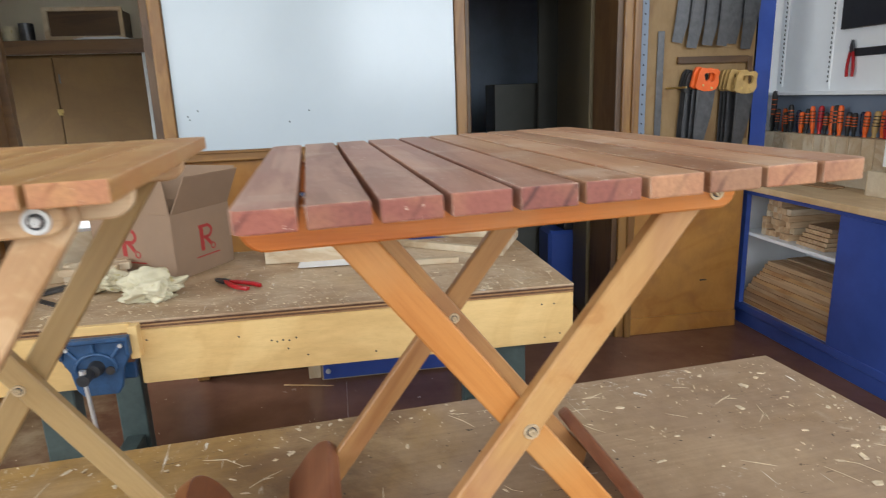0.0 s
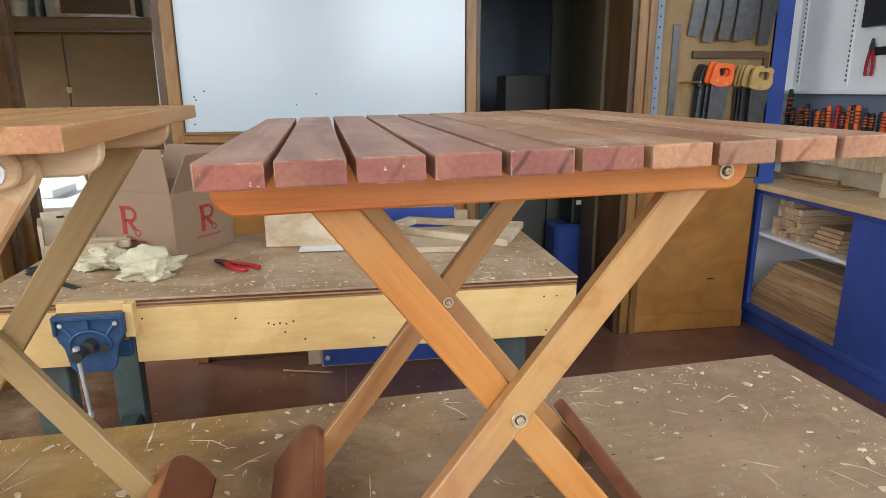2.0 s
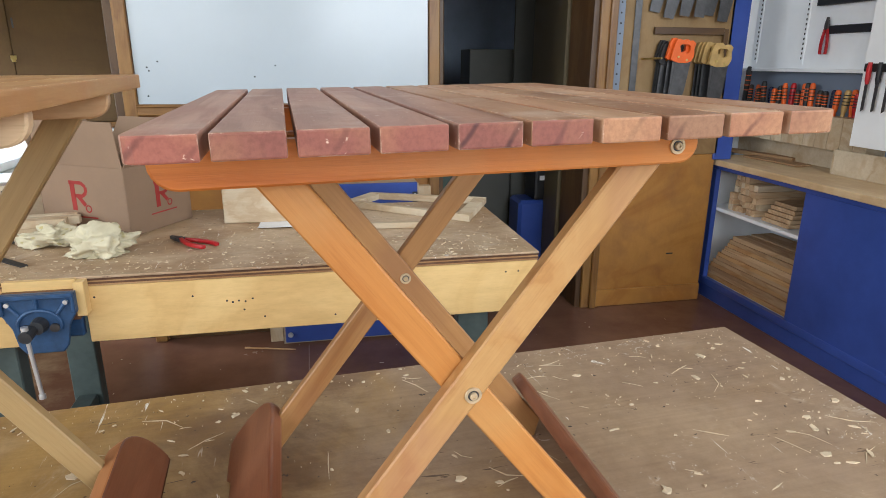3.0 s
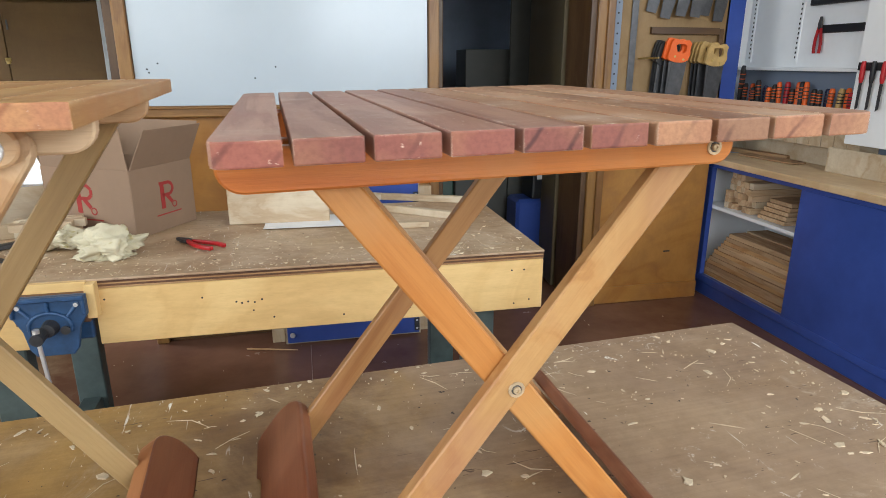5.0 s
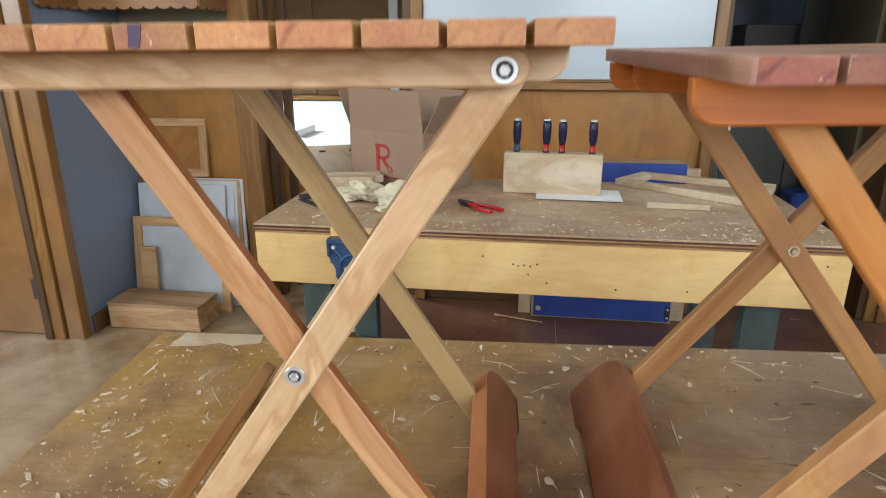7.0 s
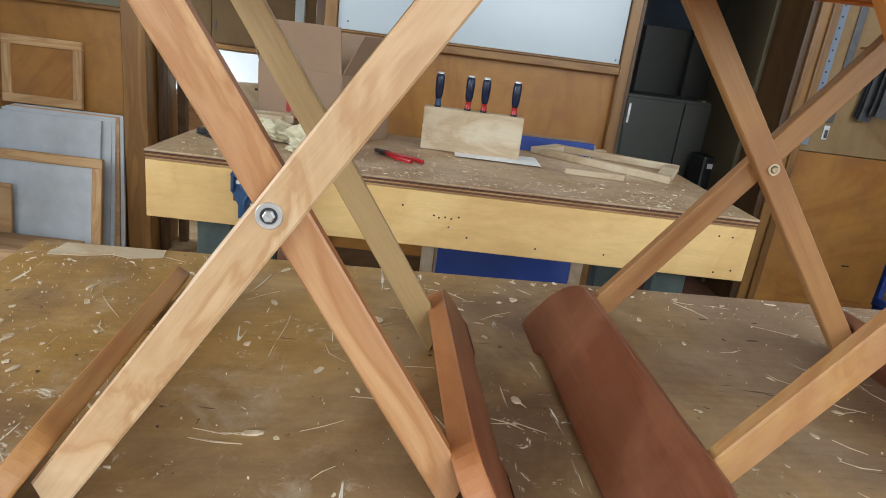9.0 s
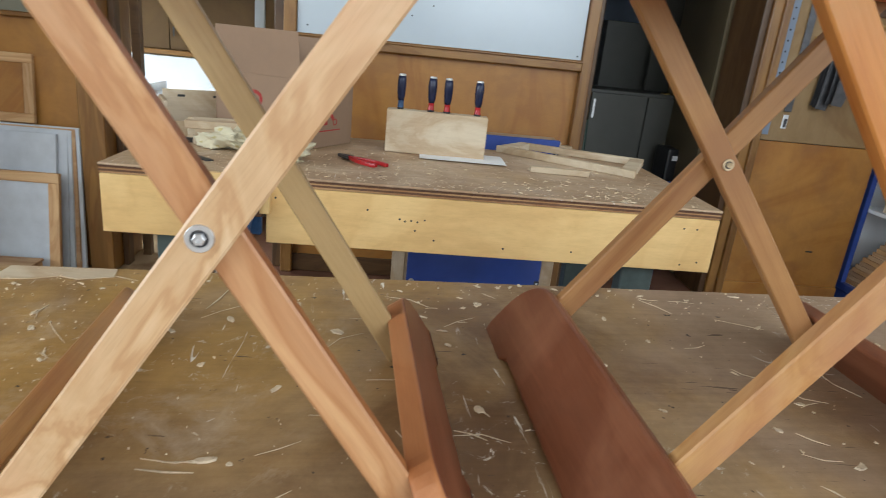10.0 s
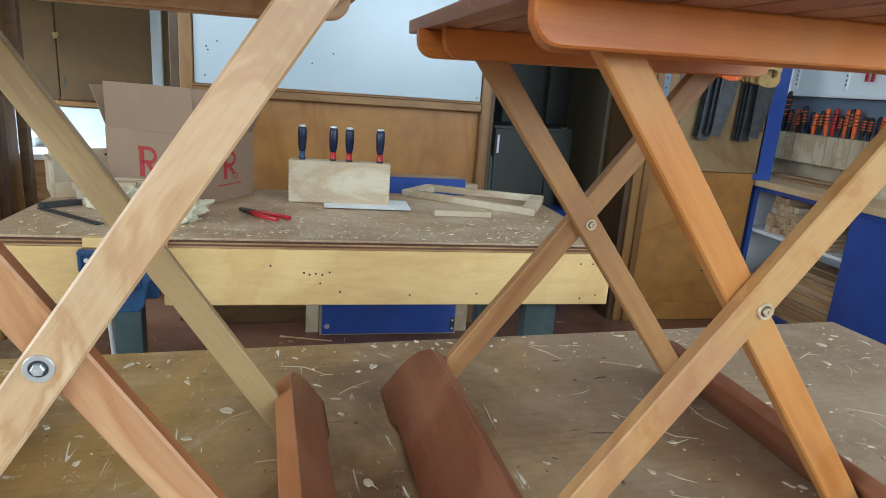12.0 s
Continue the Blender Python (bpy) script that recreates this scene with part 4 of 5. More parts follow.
for k, y in enumerate((2.61, 2.555, 2.50, 2.43)):
    ch = thing("marking_knife", "red-handled chisel hanging from a black bar" if k % 2 == 0 else "black-handled chisel hanging from a black bar", "chisel", at(2.562, y, 1.36), "tools on the bar")
    part("handle", lathe([(0.008, 0.005), (0.012, -0.02), (0.011, -0.07), (0.007, -0.09)], 12), RED if k % 2 == 0 else BLACK, ch)
    part("blade", slab([(-0.007, -0.2), (0.007, -0.21), (0.008, -0.09), (-0.008, -0.09)], -0.0015, 0.0015, 0.0004), DARKSTEEL, ch, "", Matrix.Rotation(radians(90), 4, "X") @ Matrix.Rotation(radians(90), 4, "Y"))

# things on the counter
tagged(board("timber_offcut", (2.63, 3.60, 0.847), (2.74, 3.16, 0.847), 0.06, 0.02, RAWRED, face=(0, 0, 1)), "red-brown timber offcut lying on the counter", "offcut")
tagged(board("thin_board", (2.60, 3.36, 0.842), (2.645, 2.98, 0.842), 0.1, 0.009, RAWRED, face=(0, 0, 1)), "thin red-brown board lying on the counter", "offcut")
wbx = thing("wooden_box", "small pale plywood box on the counter", "box", at(2.72, 2.6, 0.837, 3))
for b in ((-0.1, 0.1, 0.17, 0.18, 0, 0.12), (-0.1, 0.1, -0.18, -0.17, 0, 0.12), (-0.1, -0.09, -0.17, 0.17, 0, 0.12), (0.09, 0.1, -0.17, 0.17, 0, 0.12), (-0.09, 0.09, -0.17, 0.17, 0, 0.01)):
    part("side", cuboid(*b, 0.001), RAWPLY, wbx)

# timber in the open cabinet
rng = random.Random(4)
st = thing("timber_stack", "stack of pale square timber sticks on the white shelf", "timber stack", at(CX, 0, 0.551))
for i in range(6):
    for k in range(6):
        if i == 5 and k > 3:
            continue
        y = 3.26 - k * 0.036 - rng.uniform(0, 0.002)
        z = 0.017 + i * 0.0345
        x0 = 0.06 + rng.uniform(0, 0.05)
        board("stick", (x0, y, z), (0.46, y, z), 0.033, 0.033, RAWBOARD if (i + k) % 3 else RAWPLY, st, (0, 0, 1), 0.0008)
for i in range(5):
    board("plank", (0.07 + i * 0.012, 2.9, 0.012 + i * 0.022), (0.46, 2.9, 0.012 + i * 0.022), 0.2 - i * 0.01, 0.02, RAWBOARD, st, (0, 0, 1), 0.001)
sl = thing("timber_stack", "stepped stack of brown timber boards in the open cabinet", "timber stack", at(CX, 0, 0.123))
for i in range(12):
    step = 0.012 * i + rng.uniform(-0.006, 0.006)
    board("plank", (0.10, 3.38 - step * 1.5, 0.0125 + i * 0.0245), (0.10 + 0.02 * (i % 2), 2.30, 0.0125 + i * 0.0245), 0.13 - 0.002 * i, 0.0235, RAWBOARD if i % 3 else RAWPINE, sl, (0, 0, 1), 0.001)
    board("plank", (0.25, 3.36 - step * 1.2, 0.0125 + i * 0.0245), (0.25, 2.30, 0.0125 + i * 0.0245), 0.14, 0.0235, RAWBOARD, sl, (0, 0, 1), 0.001)

# ---- saws and rules on the tool panel ----
PY = WALL_Y - 0.017


def handsaw(x, z, tilt, grip, label, blade=0.36, depth=0.0, handle=True):
    """A handsaw hanging by its handle with the blade down; x and z are the handle's middle."""
    t = thing("handsaw", label, "saw", Matrix.Translation((x, PY - depth, z)) @ Matrix.Rotation(radians(tilt), 4, "Y") @ Matrix.Rotation(radians(90), 4, "X"), "saws on the panel")
    part("blade", slab([(-0.055, -0.03), (0.05, -0.03), (0.045, -blade * 0.55), (0.02, -blade), (-0.035, -blade)], 0.002, 0.0034), DULL, t)
    part("back_edge", cuboid(-0.0385, -0.034, -blade, -0.05, 0.0016, 0.0038), DARKSTEEL, t)
    if handle:
        outer = [(-0.07, -0.055), (-0.06, 0.03), (-0.05, 0.05), (-0.035, 0.052), (0.0, 0.044), (0.035, 0.054), (0.055, 0.04), (0.05, 0.012), (0.058, -0.02), (0.045, -0.05), (0.02, -0.06), (-0.02, -0.064)]
        inner = [(-0.032, 0.018), (-0.022, 0.028), (0.02, 0.03), (0.031, 0.02), (0.03, -0.004), (0.016, -0.014), (-0.02, -0.012)]
        bm = bmesh.new()
        n = 36

        def reach(poly, ang):
            """Where the ray at this angle, from inside the hole, meets the outline."""
            d, best = Vector((math.cos(ang), math.sin(ang))), None
            for u, v in zip(poly, poly[1:] + poly[:1]):
                u, e = Vector(u) - Vector((0, 0.008)), Vector(v) - Vector(u)
                den = d.x * e.y - d.y * e.x
                if abs(den) < 1e-9:
                    continue
                s, q = (u.x * e.y - u.y * e.x) / den, (u.x * d.y - u.y * d.x) / den
                if s > 0 and -1e-6 <= q <= 1 + 1e-6:
                    best = s if best is None else max(best, s)
            return d * best + Vector((0, 0.008))
        rings = []
        for z0 in (-0.004, 0.012):
            for poly in (outer, inner):
                rings.append([bm.verts.new((*reach(poly, 2 * math.pi * k / n), z0)) for k in range(n)])
        o0, i0, o1, i1 = rings
        for k in range(n):
            j = (k + 1) % n
            bm.faces.new((o0[k], o0[j], i0[j], i0[k]))
            bm.faces.new((o1[k], i1[k], i1[j], o1[j]))
            bm.faces.new((o0[k], o1[k], o1[j], o0[j]))
            bm.faces.new((i0[k], i0[j], i1[j], i1[k]))
        part("handle", bm, grip, t)
        for px, py in ((-0.03, -0.035), (0.02, -0.045)):
            part("rivet", rod((px, py, 0.011), (px, py, 0.0145), 0.006, n=10), BRASS, t)
    return t


for k in range(3):
    handsaw(1.955 + 0.004 * k, 1.415 - 0.006 * k, 7, BLACK, "grey-bladed handsaw with a black handle hanging on the panel", 0.36, 0.012 + 0.016 * k)
for k in range(2):
    handsaw(1.985 + 0.014 * k, 1.425 - 0.006 * k, 6, ORANGEP, "handsaw with an orange plastic handle hanging on the panel", 0.35, 0.07 + 0.022 * k)
for k in range(3):
    handsaw(2.18 + 0.008 * k, 1.41, 4, YELLOW, "handsaw with a worn yellow wooden handle hanging on the panel", 0.36, 0.012 + 0.02 * k)
handsaw(2.215, 1.4, 4, YELLOW, "handsaw with a worn yellow wooden handle hanging on the panel", 0.33, 0.095)
for k in range(6):
    handsaw(1.93 + 0.07 * k, 2.0 - 0.008 * (k % 3), 9 - k, DARKSTEEL, "grey-bladed handsaw hanging high on the panel", 0.40 + 0.02 * (k % 2), 0.01 + 0.013 * (k % 4))
peg = tagged(part("saw_peg", rod((1.82, PY, 1.377), (1.84, PY - 0.16, 1.38), 0.005, n=10), BRASS), "brass rod peg on the tool panel", "peg")
hk = tagged(board("saw_rail", (1.87, PY - 0.011, 1.517), (2.27, PY - 0.011, 1.517), 0.035, 0.02, TRIM_DARK, face=(0, -1, 0)), "dark wooden rail behind the saws", "rail")
hk2 = tagged(board("saw_rail", (2.283, PY - 0.011, 1.10), (2.283, PY - 0.011, 1.53), 0.025, 0.02, TRIM_DARK, face=(0, -1, 0)), "dark wooden upright beside the saws", "rail")
ru = tagged(part("steel_rule", cuboid(1.757, 1.793, PY - 0.008, PY - 0.002, 1.02, 1.665, 0.001), DULL), "grey steel rule hanging on the panel", "ruler")
an = thing("perforated_angle", "grey perforated steel angle upright on the panel", "steel angle", at(1.682, PY, 0))
part("strip", cuboid(-0.02, 0.02, -0.006, -0.001, 0.9, 2.8, 0.001), GREYPAINT_SHADE, an)
for k in range(36):
    part("hole", rod((0, -0.0068, 0.95 + 0.05 * k), (0, -0.0058, 0.95 + 0.05 * k), 0.005, n=8), BLACK, an)
lt = thing("latch", "small steel latch on the tool panel", "latch", at(1.775, PY, 0.97))
part("plate", cuboid(-0.014, 0.014, -0.004, -0.0005, -0.035, 0.035, 0.002), STEEL, lt)
part("hasp", cuboid(-0.006, 0.006, -0.012, -0.004, -0.025, 0.015, 0.002), DARKSTEEL, lt)
tagged(part("wall_scratch", cuboid(2.095, 2.135, WALL_Y - 0.0045, WALL_Y - 0.0025, 0.292, 0.3), BLACK, None, "", None), "dark scratch on the lower wall panel", "mark")

# ---- blue cupboard against the wall under the whiteboard ----
cb = thing("low_cupboard", "low cupboard with a blue door in a raw wood frame", "cupboard", at(0, 3.11, 0))
part("door", cuboid(-0.065, 0.6, -0.012, 0.006, 0.012, 0.8, 0.003), BLUE, cb, "blue gloss painted door")
part("carcass", cuboid(-0.075, 0.61, 0.008, 0.17, 0.0, 0.79), RAWPLY, cb)
for x in (-0.11, 0.645):
    board("stile", (x, 0.06, 0), (x, 0.06, 0.77), 0.062, 0.04, RAWPLY, cb, (0, -1, 0), 0.002)
for z in (0.06, 0.72):
    h = part("hinge", cuboid(0.575, 0.6, -0.017, -0.0122, z - 0.035, z + 0.035, 0.001), DARKSTEEL, cb)
    part("screw", joined(*[rod((0.587, -0.0185, z + d), (0.587, -0.0165, z + d), 0.006, n=8) for d in (-0.022, 0.022)]), STEEL, h)
part("knob", lathe([(0.008, 0), (0.008, 0.01), (0.014, 0.016), (0.01, 0.024)], 14), STEEL, cb, "", Matrix.Translation((-0.04, -0.012, 0.06)) @ pose(0, 0, 0, 90))

# ---- woodworking vise ----
vs = thing("bench_vise", "blue cast-iron woodworking vise on the bench front", "vise", at(-0.608, 1.897, 0.69))
plate = [(-0.088, 0.085), (0.092, 0.085), (0.092, 0.03), (0.07, -0.005), (0.058, -0.065), (0.045, -0.082), (-0.045, -0.082), (-0.06, -0.06), (-0.068, -0.01), (-0.088, 0.03)]
up = Matrix.Rotation(radians(90), 4, "X")
part("front_jaw", slab(plate, 0.03, 0.046, 0.004, 2), VISE, vs, "blue enamelled cast jaw", up)
part("jaw_rim", joined(cuboid(-0.088, 0.092, -0.058, -0.046, 0.072, 0.085, 0.003), cuboid(-0.088, -0.078, -0.056, -0.046, 0.03, 0.08, 0.003), cuboid(0.082, 0.092, -0.056, -0.046, 0.03, 0.08, 0.003), cuboid(-0.004, 0.004, -0.056, -0.046, 0.045, 0.08, 0.002)), VISE, vs)
ringp = []
for k in range(17):
    a = radians(200 - 220 * k / 16)
    ringp.append((0.052 * math.cos(a), 0.0 + 0.04 * math.sin(a)))
part("cast_rib", joined(*[rod((x0, -0.048, z0 - 0.0), (x1, -0.048, z1), 0.005, n=8) for (x0, z0), (x1, z1) in zip(ringp, ringp[1:])] + [rod((-0.07, -0.048, 0.06), (-0.045, -0.048, 0.028), 0.005, n=8), rod((0.07, -0.048, 0.06), (0.045, -0.048, 0.028), 0.005, n=8)]), VISE, vs)
for x in (-0.068, 0.07):
    part("screw", rod((x, -0.047, 0.06), (x, -0.054, 0.06), 0.006, n=12), STEEL, vs)
for x in (-0.035, 0.035):
    part("guide_bar", rod((x, -0.052, -0.01), (x, 0.2, -0.01), 0.012, n=16), DULL, vs)
part("rear_jaw", cuboid(-0.085, 0.085, 0.0, 0.022, -0.06, 0.08, 0.004), VISE, vs)
hub = part("screw_hub", joined(rod((0, -0.045, 0.0), (0, -0.075, 0.0), 0.022, 0.018), rod((-0.012, -0.075, -0.004), (-0.012, -0.115, -0.008), 0.016)), DARKSTEEL, vs, "dark steel screw boss")
part("handle_bar", rod((-0.014, -0.102, 0.01), (-0.004, -0.1, -0.178), 0.0055, n=12), STEEL, vs, "bright steel tommy bar")
for q in ((-0.014, -0.102, 0.012), (-0.004, -0.1, -0.18)):
    part("handle_end", rod((q[0], q[1], q[2] - 0.006), (q[0], q[1], q[2] + 0.006), 0.0085, n=12), STEEL, vs)
part("wooden_jaw", cuboid(-0.088, 0.092, -0.029, -0.001, 0.0, 0.084, 0.002), PLYDARK, vs, "dark wooden jaw lining")

# ---- things on the far bench ----
Z = BENCH_Z + 0.001
blk = thing("chisel_block", "pale plywood block with four chisels standing in it", "chisel block", at(-0.206, 2.42, Z, -3.2))
part("block", cuboid(0, 0.352, 0.0, 0.06, 0, 0.148, 0.003), RAWPLY, blk)
for k, q in enumerate((0.13, 0.43, 0.59, 0.895)):
    c = thing("chisel", "chisel with a navy blue handle and steel cap" if k == 0 else "chisel with a navy blue handle and red collar", "chisel", at(-0.206 + 0.352 * q, 2.45 - 0.02 * q, Z + 0.149, 0, random.Random(k).uniform(-2, 2), random.Random(k + 9).uniform(-3, 3)), "chisels in the block")
    part("handle", lathe([(0.010, 0.028), (0.0135, 0.045), (0.0155, 0.075), (0.015, 0.1), (0.0125, 0.112)], 16), NAVY, c, smooth=True)
    part("collar", lathe([(0.0095, 0.0), (0.0115, 0.006), (0.0095, 0.02), (0.0104, 0.029)], 16), VISE if k == 0 else RED, c)
    part("ferrule", lathe([(0.0115, -0.002), (0.012, 0.004), (0.0105, 0.008)], 16), BLACK, c)
    part("steel_cap", lathe([(0.0125, 0.112), (0.0125, 0.116), (0.009, 0.118)], 16), STEEL, c, "bright steel striking cap")

pp = thing("paper_sheet", "white paper sheet curling under the chisel block", "paper", at(-0.085, 2.325, Z, -2))
bm = bmesh.new()
bmesh.ops.create_grid(bm, x_segments=14, y_segments=8, size=0.5, matrix=Matrix.Translation((0.15, 0.09, 0)) @ Matrix.Diagonal((0.3, 0.19, 1, 1)))
for v in bm.verts:
    v.co.z = 0.0015 + 0.004 * max(0, noise.noise((v.co.x * 9, v.co.y * 9, 2))) + 0.003 * math.exp(-v.co.y * 30)
bmesh.ops.solidify(bm, geom=list(bm.faces), thickness=0.0008)
part("sheet", bm, PAPER, pp)

pl = thing("pliers", "combination pliers with red plastic handles", "pliers", at(-0.305, 2.2, Z, 137))
pliers_shape(pl, 0.2, DARKSTEEL, RED, 0.17)

ho = thing("workpiece", "pale mitred wooden frame lying on the bench", "wooden frame", at(0, 0, Z))
corners = [(0.222, 2.62), (0.342, 2.77), (0.80, 2.58), (0.655, 2.285)]
for k in range(4):
    a, b = Vector(corners[k]), Vector(corners[(k + 1) % 4])
    cen = sum((Vector(c) for c in corners), Vector((0, 0))) / 4
    d = (b - a).normalized()
    w = Vector((-d.y, d.x)) * 0.052
    if w.dot(cen - a) < 0:
        w = -w
    ia, ib = a.lerp(cen, 0.2), b.lerp(cen, 0.2)
    part("bar", slab([tuple(a), tuple(b), tuple(ib), tuple(ia)], 0.0, 0.026 if k % 2 else 0.024, 0.0015), RAWPLY, ho)
sk = tagged(board("wood_strip", (0.285, 2.262, Z + 0.010), (0.483, 2.25, Z + 0.010), 0.02, 0.02, RAWPLY, face=(0, 0, 1)), "short pale wood strip lying on the bench", "offcut")

sq = thing("try_square", "black steel try square lying on the bench", "square", at(-0.905, 2.205, Z))
board("blade", (0.0, 0.0, 0.002), (0.215, -0.19, 0.002), 0.022, 0.003, DARKSTEEL, sq, (0, 0, 1), 0.0004)
board("stock", (-0.004, 0.004, 0.008), (0.095, 0.095, 0.008), 0.03, 0.014, DARKSTEEL, sq, (0, 0, 1), 0.002)

# cardboard box
cbx = thing("cardboard_box", "open brown cardboard box with red printed marks", "box", Matrix.Translation((-0.478, 2.285, Z)) @ Matrix.Rotation(math.atan2(0.254, 0.146), 4, "Z"))
L, W, H, tk = 0.293, 0.364, 0.225, 0.004
for b in ((0, L, 0, tk, 0, H), (0, L, W - tk, W, 0, H), (0, tk, tk, W - tk, 0, H), (L - tk, L, tk, W - tk, 0, H)):
    part("side", cuboid(*b, 0.001), KRAFT, cbx)
part("bottom", cuboid(tk, L - tk, tk, W - tk, 0.001, 0.005), KRAFT, cbx)


def flap(length, high, hinge):
    part("flap", slab([(0.004, 0), (length - 0.004, 0), (length - 0.012, high), (0.012, high)], -tk / 2, tk / 2, 0.001), KRAFT, cbx, "", hinge)


flap(W, 0.145, Matrix.Translation((tk / 2, W, H)) @ Matrix.Rotation(radians(-90), 4, "Z") @ Matrix.Rotation(radians(94), 4, "X"))
flap(L, 0.145, Matrix.Translation((0, tk / 2, H)) @ Matrix.Rotation(radians(118), 4, "X"))
flap(L, 0.145, Matrix.Translation((0, W - tk / 2, H)) @ Matrix.Rotation(radians(62), 4, "X"))
flap(W, 0.145, Matrix.Translation((L, W, H)) @ Matrix.Rotation(radians(-90), 4, "Z") @ Matrix.Rotation(radians(60), 4, "X"))


def mark(u0, w0, scale, hinge):
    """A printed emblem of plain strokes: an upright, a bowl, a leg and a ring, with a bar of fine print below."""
    def stroke(pts, wide):
        out = []
        for a, b in zip(pts, pts[1:]):
            d = (Vector(b) - Vector(a)).normalized()
            s = Vector((-d.y, d.x)) * wide
            out.append(slab([tuple(Vector(a) - s), tuple(Vector(b) - s), tuple(Vector(b) + s), tuple(Vector(a) + s)], 0.0002, 0.0009))
        return out
    s = scale
    geo = stroke([(0.0, 0.0), (0.0, 0.07 * s)], 0.0075 * s)
    geo += stroke([(-0.01 * s, 0.072 * s), (0.03 * s, 0.072 * s), (0.042 * s, 0.062 * s), (0.042 * s, 0.048 * s), (0.03 * s, 0.038 * s), (0.0, 0.038 * s)], 0.0045 * s)
    geo += stroke([(0.015 * s, 0.038 * s), (0.036 * s, 0.014 * s)], 0.0055 * s)
    ring = arc(0.044 * s, 0.006 * s, 0.0085 * s, 0, 360, 14)
    geo += stroke(ring, 0.0016 * s)
    geo += [slab([(-0.03 * s, -0.018 * s), (0.07 * s, -0.018 * s), (0.07 * s, -0.0145 * s), (-0.03 * s, -0.0145 * s)], 0.0002, 0.0007)]
    part("printed_mark", joined(*geo), INK, cbx, "red printed emblem", hinge @ Matrix.Translation((u0, w0, 0)))


mark(0.135, 0.075, 1.2, Matrix.Rotation(radians(90), 4, "X"))
mark(0.145, 0.075, 1.3, Matrix.Translation((0, W, 0)) @ Matrix.Rotation(radians(-90), 4, "Z") @ Matrix.Rotation(radians(90), 4, "X"))


# crumpled rag
def crumpled(bulk, fold, seed):
    """A wad of cloth: a squashed ball broken into slack faces that meet in creases, flat where it lies."""
    bm = bmesh.new()
    bmesh.ops.create_icosphere(bm, subdivisions=5, radius=1.0)
    shift = Vector((seed * 1.7, seed * 0.6, 3.1))
    for v in bm.verts:
        p = v.co.copy()
        warp = p + 0.35 * Vector((noise.noise(p * 1.7 + shift), noise.noise(p * 1.7 - shift), noise.noise(p * 1.7 + shift * 2)))
        # sharp creases: folded noise at three sizes, each narrower and shallower
        r = 0.72
        for size, depth in ((1.1, 0.5), (2.1, 0.3), (4.2, 0.1)):
            r += fold * depth * (0.62 - 2.1 * abs(noise.noise(warp * size + shift * size)))
        r += 0.34 * noise.noise(p * 1.1 - shift)
        v.co = Vector((p.x * bulk[0], p.y * bulk[1], p.z * bulk[2])) * max(0.25, r)
        v.co.z += bulk[2] * 0.5
        if v.co.z < 0.0005:
            spread = 1 + 0.5 * min(1.0, -v.co.z / bulk[2])
            v.co.x, v.co.y, v.co.z = v.co.x * spread, v.co.y * spread, 0.0005 + 0.004 * abs(noise.noise(p * 5))
    return bm


rag = thing("rag", "crumpled cream cotton rag lying on the bench", "rag", at(0, 0, Z))
part("cloth", crumpled((0.095, 0.065, 0.048), 0.7, 4), RAGM, rag, "", at(-0.695, 2.235, 0, -12), smooth=True)
part("cloth_knot", crumpled((0.1, 0.08, 0.058), 0.85, 9), RAGM, rag, "", at(-0.512, 2.11, 0, 15), smooth=True)

# open plywood crate and sticks at the back corner of the bench
cr = thing("plywood_crate", "open pale plywood crate with finger slots on the bench", "crate", at(-0.93, 2.36, Z, 24))
for b in ((0, 0.012, 0, 0.19, 0, 0.115), (0.26, 0.272, 0, 0.19, 0, 0.115), (0.012, 0.26, 0.178, 0.19, 0, 0.135), (0.012, 0.26, 0, 0.012, 0, 0.05), (0.012, 0.26, 0.012, 0.178, 0, 0.01)):
    part("side", cuboid(*b, 0.0015), RAWPLY, cr)
for x in (0.06, 0.18):
    part("slot", cuboid(x, x + 0.025, 0.1768, 0.1776, 0.11, 0.118), BLACK, cr)
sg = thing("wood_offcuts", "loose stack of pale timber offcuts beside the box", "offcuts", at(-0.83, 2.27, Z, 8))
rng = random.Random(12)
for k in range(9):
    x = rng.uniform(-0.01, 0.05)
    y = (k % 3) * 0.034
    z = 0.012 + (k // 3) * 0.0245
    board("offcut", (x, y, z), (x + rng.uniform(0.12, 0.2), y + rng.uniform(-0.01, 0.01), z), 0.03, 0.024, RAWPLY, sg, (0, 0, 1), 0.001)

# ---- alcove: cupboard, leaning boards, frames ----
wc = thing("wall_cupboard", "red pine wall cupboard with raised panels and a scalloped valance", "cupboard", at(0, 2.86, 0))
x0, x1 = ALC_X + 0.03, -1.56
part("carcass", cuboid(x0, x1, 0.02, 0.3, 1.53, 2.5, 0.002), RED_CAB, wc)
part("side_panel", cuboid(ALC_X + 0.004, x0, -0.25, 0.3, 1.53, 2.5, 0.002), RED_CAB, wc)
edges = (x0, -2.01, -1.79, -1.585)
for k in range(3):
    wide, mid = edges[k + 1] - edges[k], (edges[k] + edges[k + 1]) / 2
    d = board("door", (mid, 0.008, 1.562), (mid, 0.008, 2.4), wide - 0.006, 0.02, RED_CAB, wc, (0, -1, 0), 0.003)
    part("raised_panel", soften(cuboid(-0.36, 0.38, -wide / 2 + 0.055, wide / 2 - 0.055, 0.004, 0.024), 0.012), RED_CAB, d)
board("rail", (x0, 0.004, 1.535), (x1, 0.004, 1.535), 0.02, 0.034, RED_CAB, wc, (0, -1, 0), 0.003)
board("rail", (x0, -0.25, 1.535), (x0, -0.01, 1.535), 0.02, 0.03, RED_CAB, wc, (1, 0, 0), 0.003)
